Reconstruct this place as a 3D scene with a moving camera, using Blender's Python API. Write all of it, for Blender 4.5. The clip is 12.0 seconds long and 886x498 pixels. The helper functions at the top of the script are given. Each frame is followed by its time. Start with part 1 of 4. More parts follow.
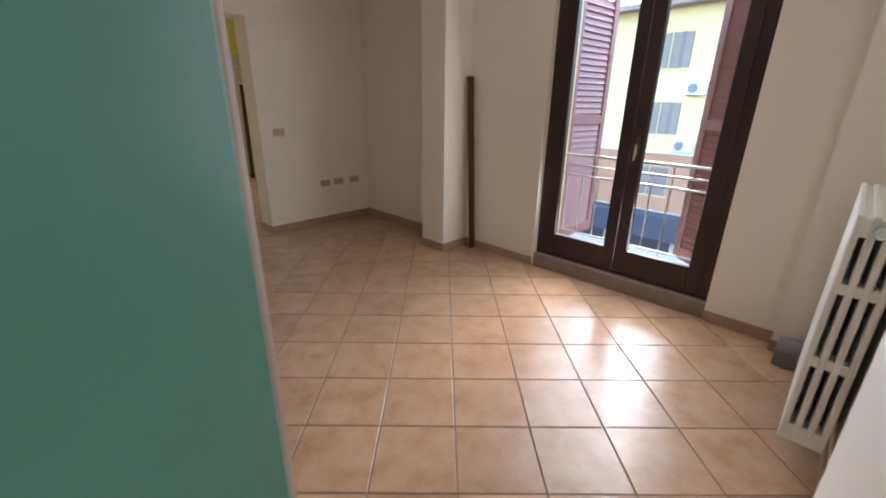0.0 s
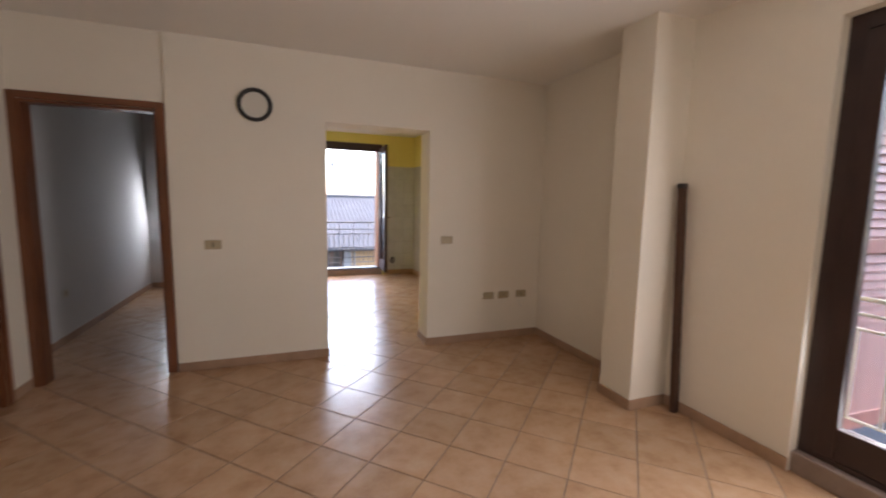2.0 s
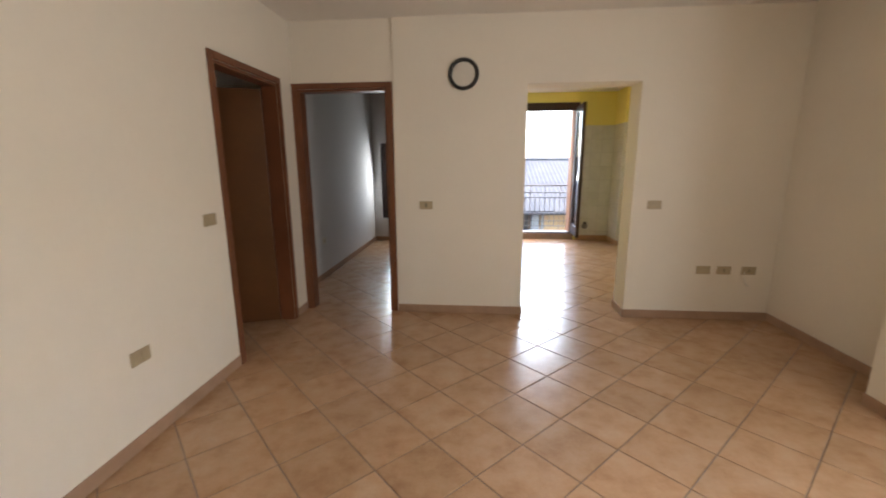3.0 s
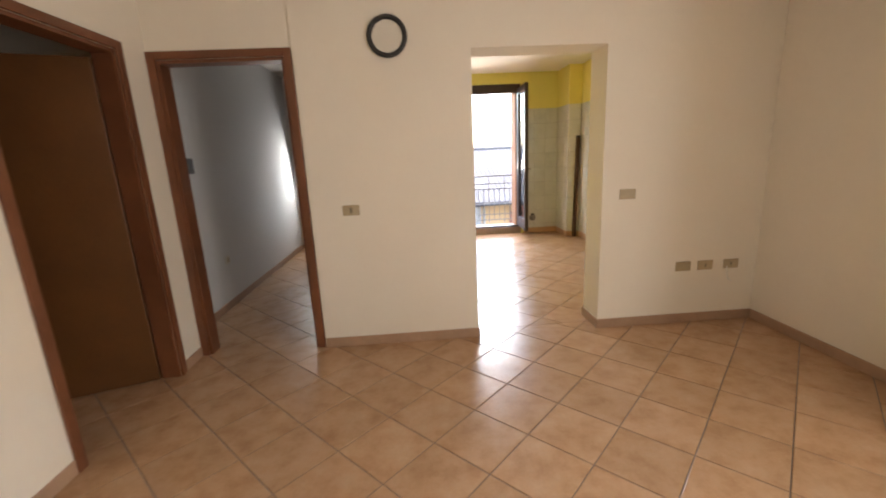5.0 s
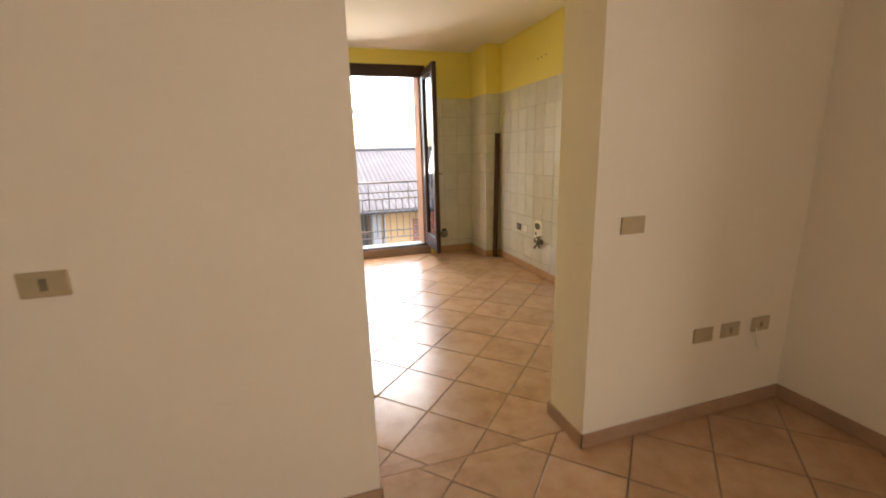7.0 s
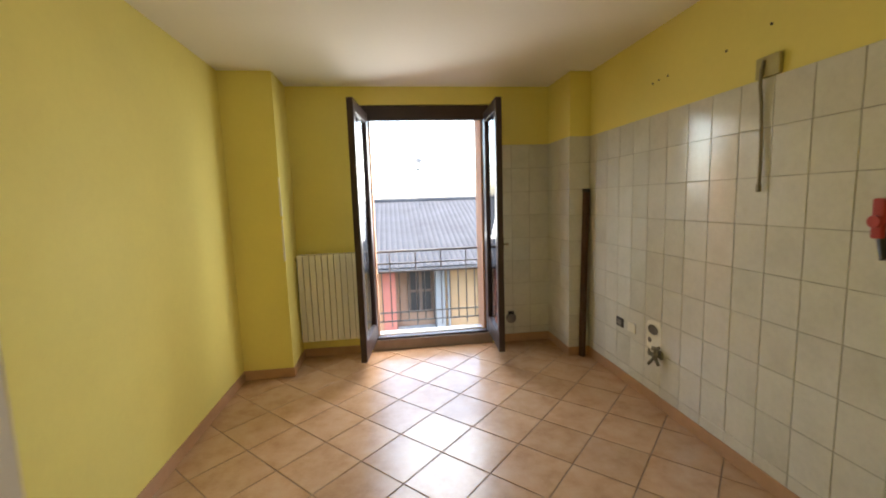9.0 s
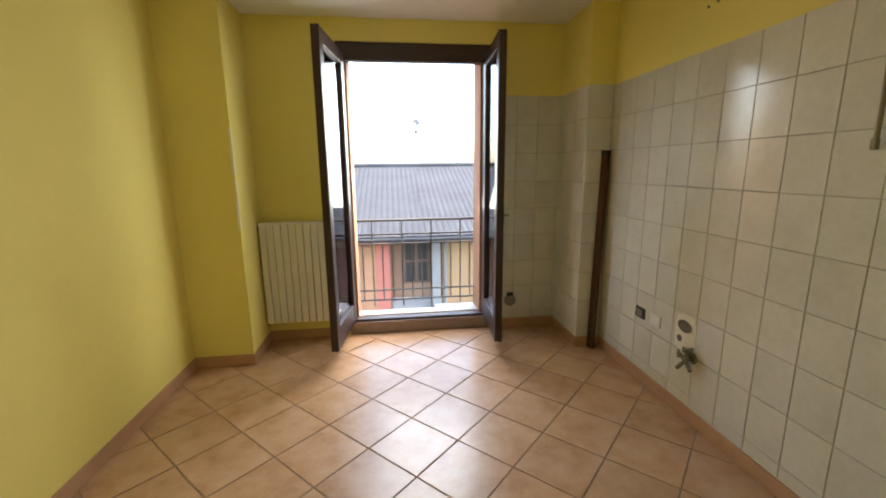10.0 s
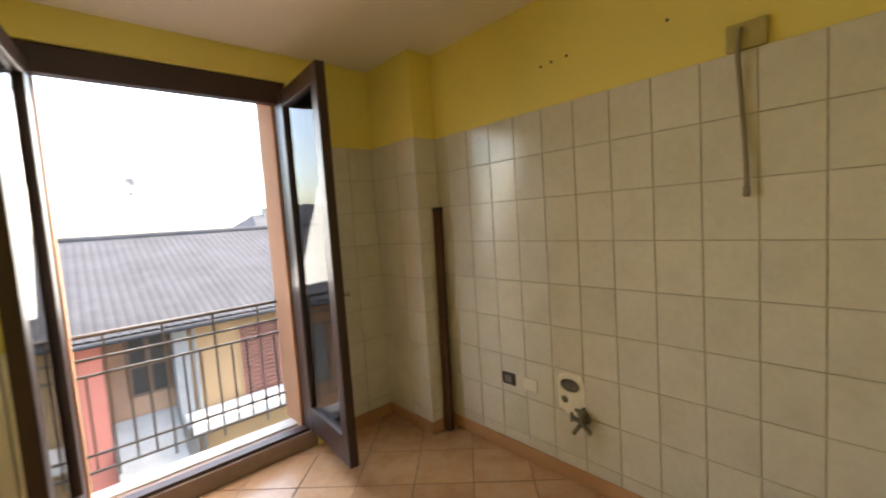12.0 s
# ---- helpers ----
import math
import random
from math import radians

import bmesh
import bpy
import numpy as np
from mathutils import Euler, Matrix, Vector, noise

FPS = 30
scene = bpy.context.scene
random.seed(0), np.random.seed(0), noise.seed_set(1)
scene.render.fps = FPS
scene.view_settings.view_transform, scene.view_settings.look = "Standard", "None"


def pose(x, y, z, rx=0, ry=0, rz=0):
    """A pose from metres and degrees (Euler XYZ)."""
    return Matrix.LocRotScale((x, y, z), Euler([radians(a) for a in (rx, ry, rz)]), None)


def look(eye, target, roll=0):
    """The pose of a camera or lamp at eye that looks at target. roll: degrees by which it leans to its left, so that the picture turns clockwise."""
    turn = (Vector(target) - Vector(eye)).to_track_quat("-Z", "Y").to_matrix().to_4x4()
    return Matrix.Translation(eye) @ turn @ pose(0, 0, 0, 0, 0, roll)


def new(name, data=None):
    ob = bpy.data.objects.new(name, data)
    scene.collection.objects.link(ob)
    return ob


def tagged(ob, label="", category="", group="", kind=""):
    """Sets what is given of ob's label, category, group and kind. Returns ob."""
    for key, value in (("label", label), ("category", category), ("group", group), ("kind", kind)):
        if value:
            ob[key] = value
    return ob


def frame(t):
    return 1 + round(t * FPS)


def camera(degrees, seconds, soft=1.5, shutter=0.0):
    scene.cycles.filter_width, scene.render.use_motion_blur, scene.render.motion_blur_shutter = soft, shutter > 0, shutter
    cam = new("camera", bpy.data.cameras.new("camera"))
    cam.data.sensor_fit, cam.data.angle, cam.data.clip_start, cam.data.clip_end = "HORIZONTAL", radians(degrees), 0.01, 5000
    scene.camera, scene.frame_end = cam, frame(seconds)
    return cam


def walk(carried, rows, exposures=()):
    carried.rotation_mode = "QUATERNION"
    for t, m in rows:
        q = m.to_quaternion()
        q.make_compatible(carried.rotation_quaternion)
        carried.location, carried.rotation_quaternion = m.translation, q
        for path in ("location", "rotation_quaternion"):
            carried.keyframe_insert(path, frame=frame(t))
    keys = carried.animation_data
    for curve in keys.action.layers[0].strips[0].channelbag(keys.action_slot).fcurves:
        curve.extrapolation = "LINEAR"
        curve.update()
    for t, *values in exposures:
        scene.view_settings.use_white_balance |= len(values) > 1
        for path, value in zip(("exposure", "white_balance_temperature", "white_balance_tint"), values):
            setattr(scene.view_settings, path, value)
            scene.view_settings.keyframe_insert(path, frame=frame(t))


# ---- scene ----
cam = camera(94.5, 12.0, soft=1.9, shutter=0.3)
PATH = [
    (0, (-0.777, -4.288, 1.378), (0.561, -2.967, 0.696), 0.7),
    (0.5, (-0.665, -4.139, 1.417), (0.723, -2.808, 0.867), 0.9),
    (1, (-0.523, -4.031, 1.362), (0.873, -2.631, 1.062), 2.2),
    (1.5, (-0.346, -3.799, 1.419), (0.829, -2.189, 1.256), 2.0),
    (2, (-0.315, -3.741, 1.424), (0.387, -1.883, 1.195), 1.2),
    (2.5, (-0.39, -3.739, 1.424), (-0.176, -1.781, 1.077), 0.4),
    (3, (-0.408, -3.766, 1.415), (-0.579, -1.816, 1.007), -0.3),
    (3.2, (-0.41, -3.77, 1.421), (-0.682, -1.833, 1.001), -0.6),
    (4.8, (-0.412, -3.104, 1.39), (-0.411, -1.15, 0.962), -2.8),
    (5, (-0.418, -2.95, 1.394), (-0.307, -1.003, 0.947), -2.7),
    (5.5, (-0.367, -2.592, 1.36), (-0.089, -0.67, 0.882), -2.8),
    (6, (-0.287, -2.209, 1.347), (0.121, -0.32, 0.831), -2.6),
    (6.5, (-0.245, -1.794, 1.345), (0.244, 0.08, 0.844), -2.2),
    (7, (-0.146, -1.398, 1.37), (0.433, 0.461, 0.914), -1.6),
    (8.8, (0.291, -0.225, 1.535), (0.583, 1.74, 1.305), -1.9),
    (9, (0.334, -0.112, 1.529), (0.584, 1.858, 1.294), -1.9),
    (9.5, (0.419, 0.179, 1.503), (0.615, 2.149, 1.217), -1.6),
    (10, (0.508, 0.474, 1.474), (0.748, 2.421, 1.086), -0.6),
    (10.5, (0.526, 0.732, 1.423), (0.866, 2.665, 1.04), 0.3),
    (11, (0.423, 0.955, 1.476), (0.952, 2.867, 1.221), -0.8),
    (11.5, (0.305, 1.167, 1.515), (1.185, 2.956, 1.367), -2.4),
    (12, (0.243, 1.338, 1.52), (1.572, 2.824, 1.367), -3.9),
]
walk(cam, [(t, look(eye, target, roll)) for t, eye, target, roll in PATH],
     exposures=[(0, 5.2, 5800, 11), (0.5, 5.15, 5350, 10), (1, 5.0, 5500, 9), (1.5, 5.15, 6200, 14), (2, 5.4, 6400, 17), (2.5, 5.75, 6500, 11), (3.2, 5.75, 6600, 10), (5, 6.1, 7000, 13), (6, 6.07, 7350, 14), (7, 5.7, 8000, 15), (9, 5.32, 6800, 8), (10.5, 5.15, 6950, 8), (12, 5.2, 7600, 11)])

# ---- light ----
world = bpy.data.worlds.new("sky")
scene.world = world
world.use_nodes = True
wn = world.node_tree.nodes
sky = wn.new("ShaderNodeTexSky")
sky.sky_type = "NISHITA"
sky.sun_disc = False
sky.sun_elevation = radians(54)
sky.sun_rotation = radians(80)
sky.dust_density = 3.0
sky.air_density = 1.0
wn["Background"].inputs["Strength"].default_value = 0.055
world.node_tree.links.new(sky.outputs["Color"], wn["Background"].inputs["Color"])

sun = new("sun", bpy.data.lights.new("sun", "SUN"))
sun.data.energy = 0.045
sun.data.angle = radians(25)
sun.data.color = (1.0, 0.94, 0.85)
sun.matrix_world = look((0, 0, 0), (-math.sin(radians(80)) * math.cos(radians(54)), -math.cos(radians(80)) * math.cos(radians(54)), -math.sin(radians(54))))


def window_light(name, m, w, h, watts, color=(0.95, 0.98, 1.0)):
    ob = new(name, bpy.data.lights.new(name, "AREA"))
    ob.data.shape = "RECTANGLE"
    ob.data.size, ob.data.size_y = w, h
    ob.data.energy = watts
    ob.data.color = color
    ob.matrix_world = m
    return ob


# skylight in the openings of the two French windows
window_light("sky_in_east_window", look((2.215, -3.135, 1.25), (0.0, -3.2, 1.0)), 1.2, 2.0, 0.84)
window_light("sky_in_kitchen_window", look((0.735, 4.20, 1.68), (-0.55, 1.4, 0.4)), 0.98, 1.26, 0.72).data.spread = radians(160)
window_light("sky_in_small_window", look((-2.03, 3.745, 1.1), (-2.03, 0.0, 0.2)), 0.2, 1.2, 0.24)
# daylight of the stairwell, in the opening of the entrance door behind the camera
window_light("stairwell_daylight", look((-0.96, -4.79, 1.15), (-0.6, 0.0, 1.15)), 0.8, 1.9, 0.2, (1.0, 0.95, 0.88))


# ---- materials ----
def material(name):
    m = bpy.data.materials.new(name)
    m.use_nodes = True
    nt = m.node_tree
    return m, nt, nt.nodes["Principled BSDF"]


def node(nt, kind, **kw):
    n = nt.nodes.new(kind)
    for k, v in kw.items():
        n.inputs[k.replace("_", " ")].default_value = v
    return n


def ramp(nt, fac, stops):
    r = nt.nodes.new("ShaderNodeValToRGB")
    e = r.color_ramp.elements
    while len(e) < len(stops):
        e.new(0.5)
    for el, (p, c) in zip(e, stops):
        el.position = p
        el.color = (*c, 1)
    nt.links.new(fac, r.inputs["Fac"])
    return r.outputs["Color"]


def mixed(nt, mode, fac, a, b):
    n = nt.nodes.new("ShaderNodeMixRGB")
    n.blend_type = mode
    for key, v in (("Fac", fac), ("Color1", a), ("Color2", b)):
        if isinstance(v, (int, float)):
            n.inputs[key].default_value = v
        elif isinstance(v, tuple):
            n.inputs[key].default_value = (*v, 1)
        else:
            nt.links.new(v, n.inputs[key])
    return n.outputs["Color"]


def noise_tex(nt, scale, detail=4.0, rough=0.55, coords="Object", stretch=None):
    tc = nt.nodes.new("ShaderNodeTexCoord")
    n = node(nt, "ShaderNodeTexNoise", Scale=scale, Detail=detail, Roughness=rough)
    src = tc.outputs[coords]
    if stretch:
        mp = nt.nodes.new("ShaderNodeMapping")
        mp.inputs["Scale"].default_value = stretch
        nt.links.new(src, mp.inputs["Vector"])
        src = mp.outputs["Vector"]
    nt.links.new(src, n.inputs["Vector"])
    return n.outputs["Fac"]


def bump(nt, bsdf, height, strength, dist=0.01):
    b = node(nt, "ShaderNodeBump", Strength=strength, Distance=dist)
    nt.links.new(height, b.inputs["Height"])
    nt.links.new(b.outputs["Normal"], bsdf.inputs["Normal"])


def surface(name, color, vary=0.06, scale=2.0, rough=0.6, bump_scale=60.0, bump_strength=0.1, metal=0.0, grain=None, spread=None, grain_scale=25.0):
    """A surface with broad colour variation, fine grain and relief."""
    m, nt, b = material(name)
    dark = tuple(c * (1 - vary) for c in color)
    light = tuple(min(1, c * (1 + vary)) for c in color)
    c = ramp(nt, noise_tex(nt, scale), [(0.3, dark), (0.7, light)])
    g = noise_tex(nt, grain_scale, 6.0, 0.7, stretch=grain)
    k = spread if spread is not None else vary
    c = mixed(nt, "MULTIPLY", 1.0, c, ramp(nt, g, [(0.3, (1 - k,) * 3), (0.7, (1.0,) * 3)]))
    nt.links.new(c, b.inputs["Base Color"])
    r = nt.nodes.new("ShaderNodeMapRange")
    r.inputs["To Min"].default_value, r.inputs["To Max"].default_value = max(0.02, rough - 0.08), min(1, rough + 0.08)
    nt.links.new(noise_tex(nt, scale * 3), r.inputs["Value"])
    nt.links.new(r.outputs["Result"], b.inputs["Roughness"])
    b.inputs["Metallic"].default_value = metal
    bump(nt, b, noise_tex(nt, bump_scale, 5.0, stretch=grain), bump_strength, 0.004)
    return m


def tile_material(name, low, high, spot, rough, tint, mottling=7.0):
    """Glazed ceramic: cloudy mottling, each piece a little different."""
    m, nt, b = material(name)
    info = nt.nodes.new("ShaderNodeObjectInfo")
    geo = nt.nodes.new("ShaderNodeNewGeometry")
    add = nt.nodes.new("ShaderNodeVectorMath")
    add.operation = "MULTIPLY_ADD"
    comb = nt.nodes.new("ShaderNodeCombineXYZ")
    nt.links.new(info.outputs["Random"], comb.inputs["X"])
    nt.links.new(info.outputs["Random"], comb.inputs["Z"])
    nt.links.new(comb.outputs["Vector"], add.inputs[0])
    add.inputs[1].default_value = (37.0, 0.0, 19.0)
    nt.links.new(geo.outputs["Position"], add.inputs[2])
    n1 = node(nt, "ShaderNodeTexNoise", Scale=mottling, Detail=5.0, Roughness=0.6)
    n2 = node(nt, "ShaderNodeTexNoise", Scale=mottling * 9, Detail=4.0, Roughness=0.7)
    nt.links.new(add.outputs["Vector"], n1.inputs["Vector"])
    nt.links.new(add.outputs["Vector"], n2.inputs["Vector"])
    c = ramp(nt, n1.outputs["Fac"], [(0.25, low), (0.5, high), (0.8, spot)])
    c = mixed(nt, "MULTIPLY", 0.5, c, ramp(nt, n2.outputs["Fac"], [(0.3, (0.86,) * 3), (0.6, (1.0,) * 3)]))
    c = mixed(nt, "MULTIPLY", 1.0, c, ramp(nt, info.outputs["Random"], [(0.0, (1 - tint,) * 3), (1.0, (1.0, 1.0, 1.0))]))
    nt.links.new(c, b.inputs["Base Color"])
    r = nt.nodes.new("ShaderNodeMapRange")
    r.inputs["To Min"].default_value, r.inputs["To Max"].default_value = rough - 0.03, rough + 0.04
    nt.links.new(n1.outputs["Fac"], r.inputs["Value"])
    nt.links.new(r.outputs["Result"], b.inputs["Roughness"])
    bump(nt, b, n1.outputs["Fac"], 0.12, 0.004)
    return m


def glass_material(name, tint=(0.97, 0.985, 0.98)):
    """Thin flat window glass: clear, with a mirror gloss by Fresnel."""
    m, nt, b = material(name)
    nt.nodes.remove(b)
    clear = nt.nodes.new("ShaderNodeBsdfTransparent")
    clear.inputs["Color"].default_value = (*tint, 1)
    gloss = node(nt, "ShaderNodeBsdfGlossy", Roughness=0.02)
    fres = node(nt, "ShaderNodeFresnel", IOR=1.45)
    mix = nt.nodes.new("ShaderNodeMixShader")
    nt.links.new(fres.outputs["Fac"], mix.inputs["Fac"])
    nt.links.new(clear.outputs["BSDF"], mix.inputs[1])
    nt.links.new(gloss.outputs["BSDF"], mix.inputs[2])
    nt.links.new(mix.outputs["Shader"], nt.nodes["Material Output"].inputs["Surface"])
    return m


PAINT = surface("cream_wall_paint", (0.86, 0.79, 0.68), 0.03, 0.7, 0.85, 140, 0.12, spread=0.02)
PAINT_COLD = surface("white_wall_paint", (0.78, 0.78, 0.78), 0.03, 0.7, 0.85, 140, 0.12, spread=0.02)
YELLOW = surface("yellow_wall_paint", (0.82, 0.71, 0.21), 0.05, 0.8, 0.75, 140, 0.12, spread=0.03)
CEIL = surface("ceiling_paint", (0.86, 0.82, 0.76), 0.02, 0.5, 0.9, 120, 0.08, spread=0.02)
FLOOR_TILE = tile_material("terracotta_tile", (0.43, 0.235, 0.125), (0.54, 0.33, 0.19), (0.60, 0.405, 0.265), 0.25, 0.12)
GROUT = surface("floor_grout", (0.25, 0.185, 0.14), 0.15, 6, 0.9, 90, 0.3)
WALL_TILE = tile_material("white_wall_tile", (0.60, 0.58, 0.51), (0.68, 0.66, 0.59), (0.72, 0.70, 0.64), 0.15, 0.06, 4.0)
WALL_GROUT = surface("wall_grout", (0.45, 0.42, 0.355), 0.15, 6, 0.9, 90, 0.2)
SKIRT_WARM = surface("terracotta_baseboard_tile", (0.50, 0.285, 0.155), 0.1, 5, 0.4, 60, 0.1)
SKIRT = surface("baseboard_tile", (0.44, 0.28, 0.183), 0.1, 5, 0.45, 60, 0.1)
WOOD_DARK = surface("dark_window_wood", (0.045, 0.022, 0.018), 0.25, 3, 0.42, 40, 0.12, grain=(14, 14, 1), spread=0.3)
WOOD_DOOR = surface("reddish_door_wood", (0.22, 0.08, 0.034), 0.2, 2, 0.4, 30, 0.08, grain=(14, 14, 1), spread=0.3)
WOOD_LEAF = surface("orange_brown_leaf_wood", (0.17, 0.065, 0.017), 0.2, 2, 0.42, 30, 0.08, grain=(14, 14, 1), spread=0.35)
POLE_WOOD = surface("dark_brown_pole_wood", (0.085, 0.036, 0.018), 0.25, 3, 0.65, 40, 0.12, grain=(14, 14, 1), spread=0.3)
BRASS = surface("dull_brass", (0.16, 0.12, 0.07), 0.1, 10, 0.4, 80, 0.05, metal=0.8)
RAIL_DARK = surface("dark_painted_rail", (0.13, 0.12, 0.11), 0.12, 8, 0.5, 80, 0.1)
SHUTTER = surface("red_brown_shutter_paint", (0.20, 0.075, 0.06), 0.15, 3, 0.55, 50, 0.1, spread=0.15)
METAL = surface("galvanised_rail", (0.42, 0.40, 0.37), 0.12, 8, 0.45, 80, 0.1, metal=0.4)
WHITE_METAL = surface("radiator_enamel", (0.76, 0.73, 0.66), 0.03, 4, 0.35, 60, 0.05)
OLIVE = surface("olive_plastic", (0.40, 0.34, 0.13), 0.08, 12, 0.45, 80, 0.05)
PLATE = surface("beige_plastic", (0.48, 0.385, 0.245), 0.05, 12, 0.4, 80, 0.05)
DARK = surface("black_plastic", (0.025, 0.023, 0.022), 0.1, 10, 0.45, 80, 0.05)
CHROME = surface("chrome", (0.55, 0.54, 0.52), 0.1, 10, 0.22, 80, 0.05, metal=1.0)
GREEN = surface("green_door_paint", (0.045, 0.14, 0.098), 0.08, 2, 0.45, 90, 0.08)
CLOCK_FACE = surface("clock_face_card", (0.72, 0.68, 0.60), 0.02, 6, 0.6, 60, 0.02)
STONE = surface("sill_stone", (0.62, 0.60, 0.56), 0.08, 8, 0.55, 60, 0.15)
STEP = surface("threshold_stone", (0.30, 0.22, 0.18), 0.12, 8, 0.5, 60, 0.15)
RED = surface("red_tap_paint", (0.40, 0.03, 0.025), 0.1, 10, 0.4, 60, 0.05)
CORRODED = surface("corroded_brass", (0.20, 0.185, 0.14), 0.3, 30, 0.6, 80, 0.2, metal=0.2)
HOLE = surface("hole_plaster", (0.16, 0.145, 0.125), 0.3, 14, 0.95, 40, 0.5)
WHITE_PLASTER = surface("white_plaster", (0.82, 0.79, 0.70), 0.06, 12, 0.9, 60, 0.4)
OUT_GREY = surface("grey_plaster_outside", (0.25, 0.245, 0.24), 0.08, 3, 0.8, 40, 0.1)
CABLE = surface("grey_cable", (0.24, 0.20, 0.13), 0.1, 8, 0.6, 40, 0.05)
GLASS = glass_material("window_glass")
OUT_YELLOW = surface("yellow_facade", (0.72, 0.58, 0.28), 0.08, 0.4, 0.9, 12, 0.2)
OUT_ORANGE = surface("orange_facade", (0.46, 0.24, 0.13), 0.1, 0.4, 0.9, 12, 0.2)
OUT_PINK = surface("pink_facade", (0.50, 0.17, 0.125), 0.1, 0.4, 0.9, 12, 0.2)
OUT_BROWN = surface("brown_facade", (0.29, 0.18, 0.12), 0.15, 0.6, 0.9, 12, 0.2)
OUT_OCHRE = surface("ochre_facade", (0.38, 0.24, 0.125), 0.1, 0.4, 0.9, 12, 0.2)
ROOF = surface("grey_roof_tile", (0.045, 0.046, 0.05), 0.2, 1.2, 0.95, 20, 0.4)
ASPHALT = surface("asphalt", (0.055, 0.055, 0.057), 0.2, 0.6, 0.9, 30, 0.4)
SHUT_GREY = surface("grey_shutter", (0.22, 0.20, 0.19), 0.1, 3, 0.6, 40, 0.1)
CONTROL = surface("dark_grey_plastic", (0.10, 0.10, 0.115), 0.08, 10, 0.45, 80, 0.05)
AWNING = surface("dark_awning", (0.05, 0.06, 0.08), 0.1, 3, 0.7, 40, 0.1)
CONCRETE = surface("weathered_concrete", (0.26, 0.25, 0.235), 0.15, 2.5, 0.9, 30, 0.3, spread=0.15)
GLARE_ROOF = surface("glare_paled_roof", (0.34, 0.26, 0.21), 0.15, 1.2, 0.95, 20, 0.4)
DARK_PANE = surface("dark_window_pane", (0.03, 0.027, 0.026), 0.1, 3, 0.35, 40, 0.02)
FRAME_WOOD = surface("brown_painted_frame", (0.13, 0.085, 0.06), 0.15, 3, 0.6, 40, 0.1)
WHITE_OUT = surface("white_paint_outside", (0.72, 0.72, 0.70), 0.05, 3, 0.6, 40, 0.1)


# ---- mesh helpers ----
def put_mesh(name, bm, mat, smooth=False):
    me = bpy.data.meshes.new(name)
    bmesh.ops.recalc_face_normals(bm, faces=bm.faces)
    bm.to_mesh(me)
    bm.free()
    for m in mat if isinstance(mat, (list, tuple)) else [mat]:
        me.materials.append(m)
    if smooth:
        for p in me.polygons:
            p.use_smooth = True
    return new(name, me)


def part(name, bm, mat, parent, label="", smooth=False):
    ob = put_mesh(name, bm, mat, smooth)
    ob.parent = parent
    return tagged(ob, label)


def thing(name, at, label, category, group="", kind="", m=None):
    ob = new(name)
    ob.empty_display_size = 0.1
    ob.matrix_world = m if m is not None else pose(*at)
    return tagged(ob, label, category, group, kind)


def add_box(bm, lo, hi, bevel=0.0, m=None):
    vs = [bm.verts.new((x, y, z)) for x in (lo[0], hi[0]) for y in (lo[1], hi[1]) for z in (lo[2], hi[2])]
    fs = [bm.faces.new([vs[i] for i in f]) for f in ((0, 1, 3, 2), (4, 6, 7, 5), (0, 4, 5, 1), (2, 3, 7, 6), (0, 2, 6, 4), (1, 5, 7, 3))]
    if m is not None:
        bmesh.ops.transform(bm, matrix=m, verts=vs)
    if bevel > 0:
        bmesh.ops.bevel(bm, geom=list({e for f in fs for e in f.edges}), offset=bevel, segments=2, affect="EDGES", profile=0.5)


def box(lo, hi, bevel=0.0):
    bm = bmesh.new()
    add_box(bm, lo, hi, bevel)
    return bm


def boxes(items, bevel=0.0):
    bm = bmesh.new()
    for lo, hi in items:
        add_box(bm, lo, hi, bevel)
    return bm


def add_rod(bm, a, b, r, seg=10, r2=None):
    a, b = Vector(a), Vector(b)
    d = b - a
    m = Matrix.Translation((a + b) / 2) @ d.to_track_quat("Z", "Y").to_matrix().to_4x4()
    bmesh.ops.create_cone(bm, cap_ends=True, segments=seg, radius1=r, radius2=r if r2 is None else r2, depth=d.length, matrix=m)


def rod(a, b, r, seg=10, r2=None):
    bm = bmesh.new()
    add_rod(bm, a, b, r, seg, r2)
    return bm


def lathe(profile, seg=32, m=None):
    """A turned solid about z from (radius, height) pairs, closed along its profile."""
    bm = bmesh.new()
    rings = [[bm.verts.new((r * math.cos(2 * math.pi * i / seg), r * math.sin(2 * math.pi * i / seg), z)) for i in range(seg)] for r, z in profile]
    for a, b in zip(rings, rings[1:]):
        for i in range(seg):
            bm.faces.new((a[i], a[(i + 1) % seg], b[(i + 1) % seg], b[i]))
    if profile[0] != profile[-1]:
        bm.faces.new(rings[0])
        bm.faces.new(rings[-1])
    else:
        bmesh.ops.remove_doubles(bm, verts=bm.verts, dist=1e-6)
    if m is not None:
        bmesh.ops.transform(bm, matrix=m, verts=bm.verts)
    return bm


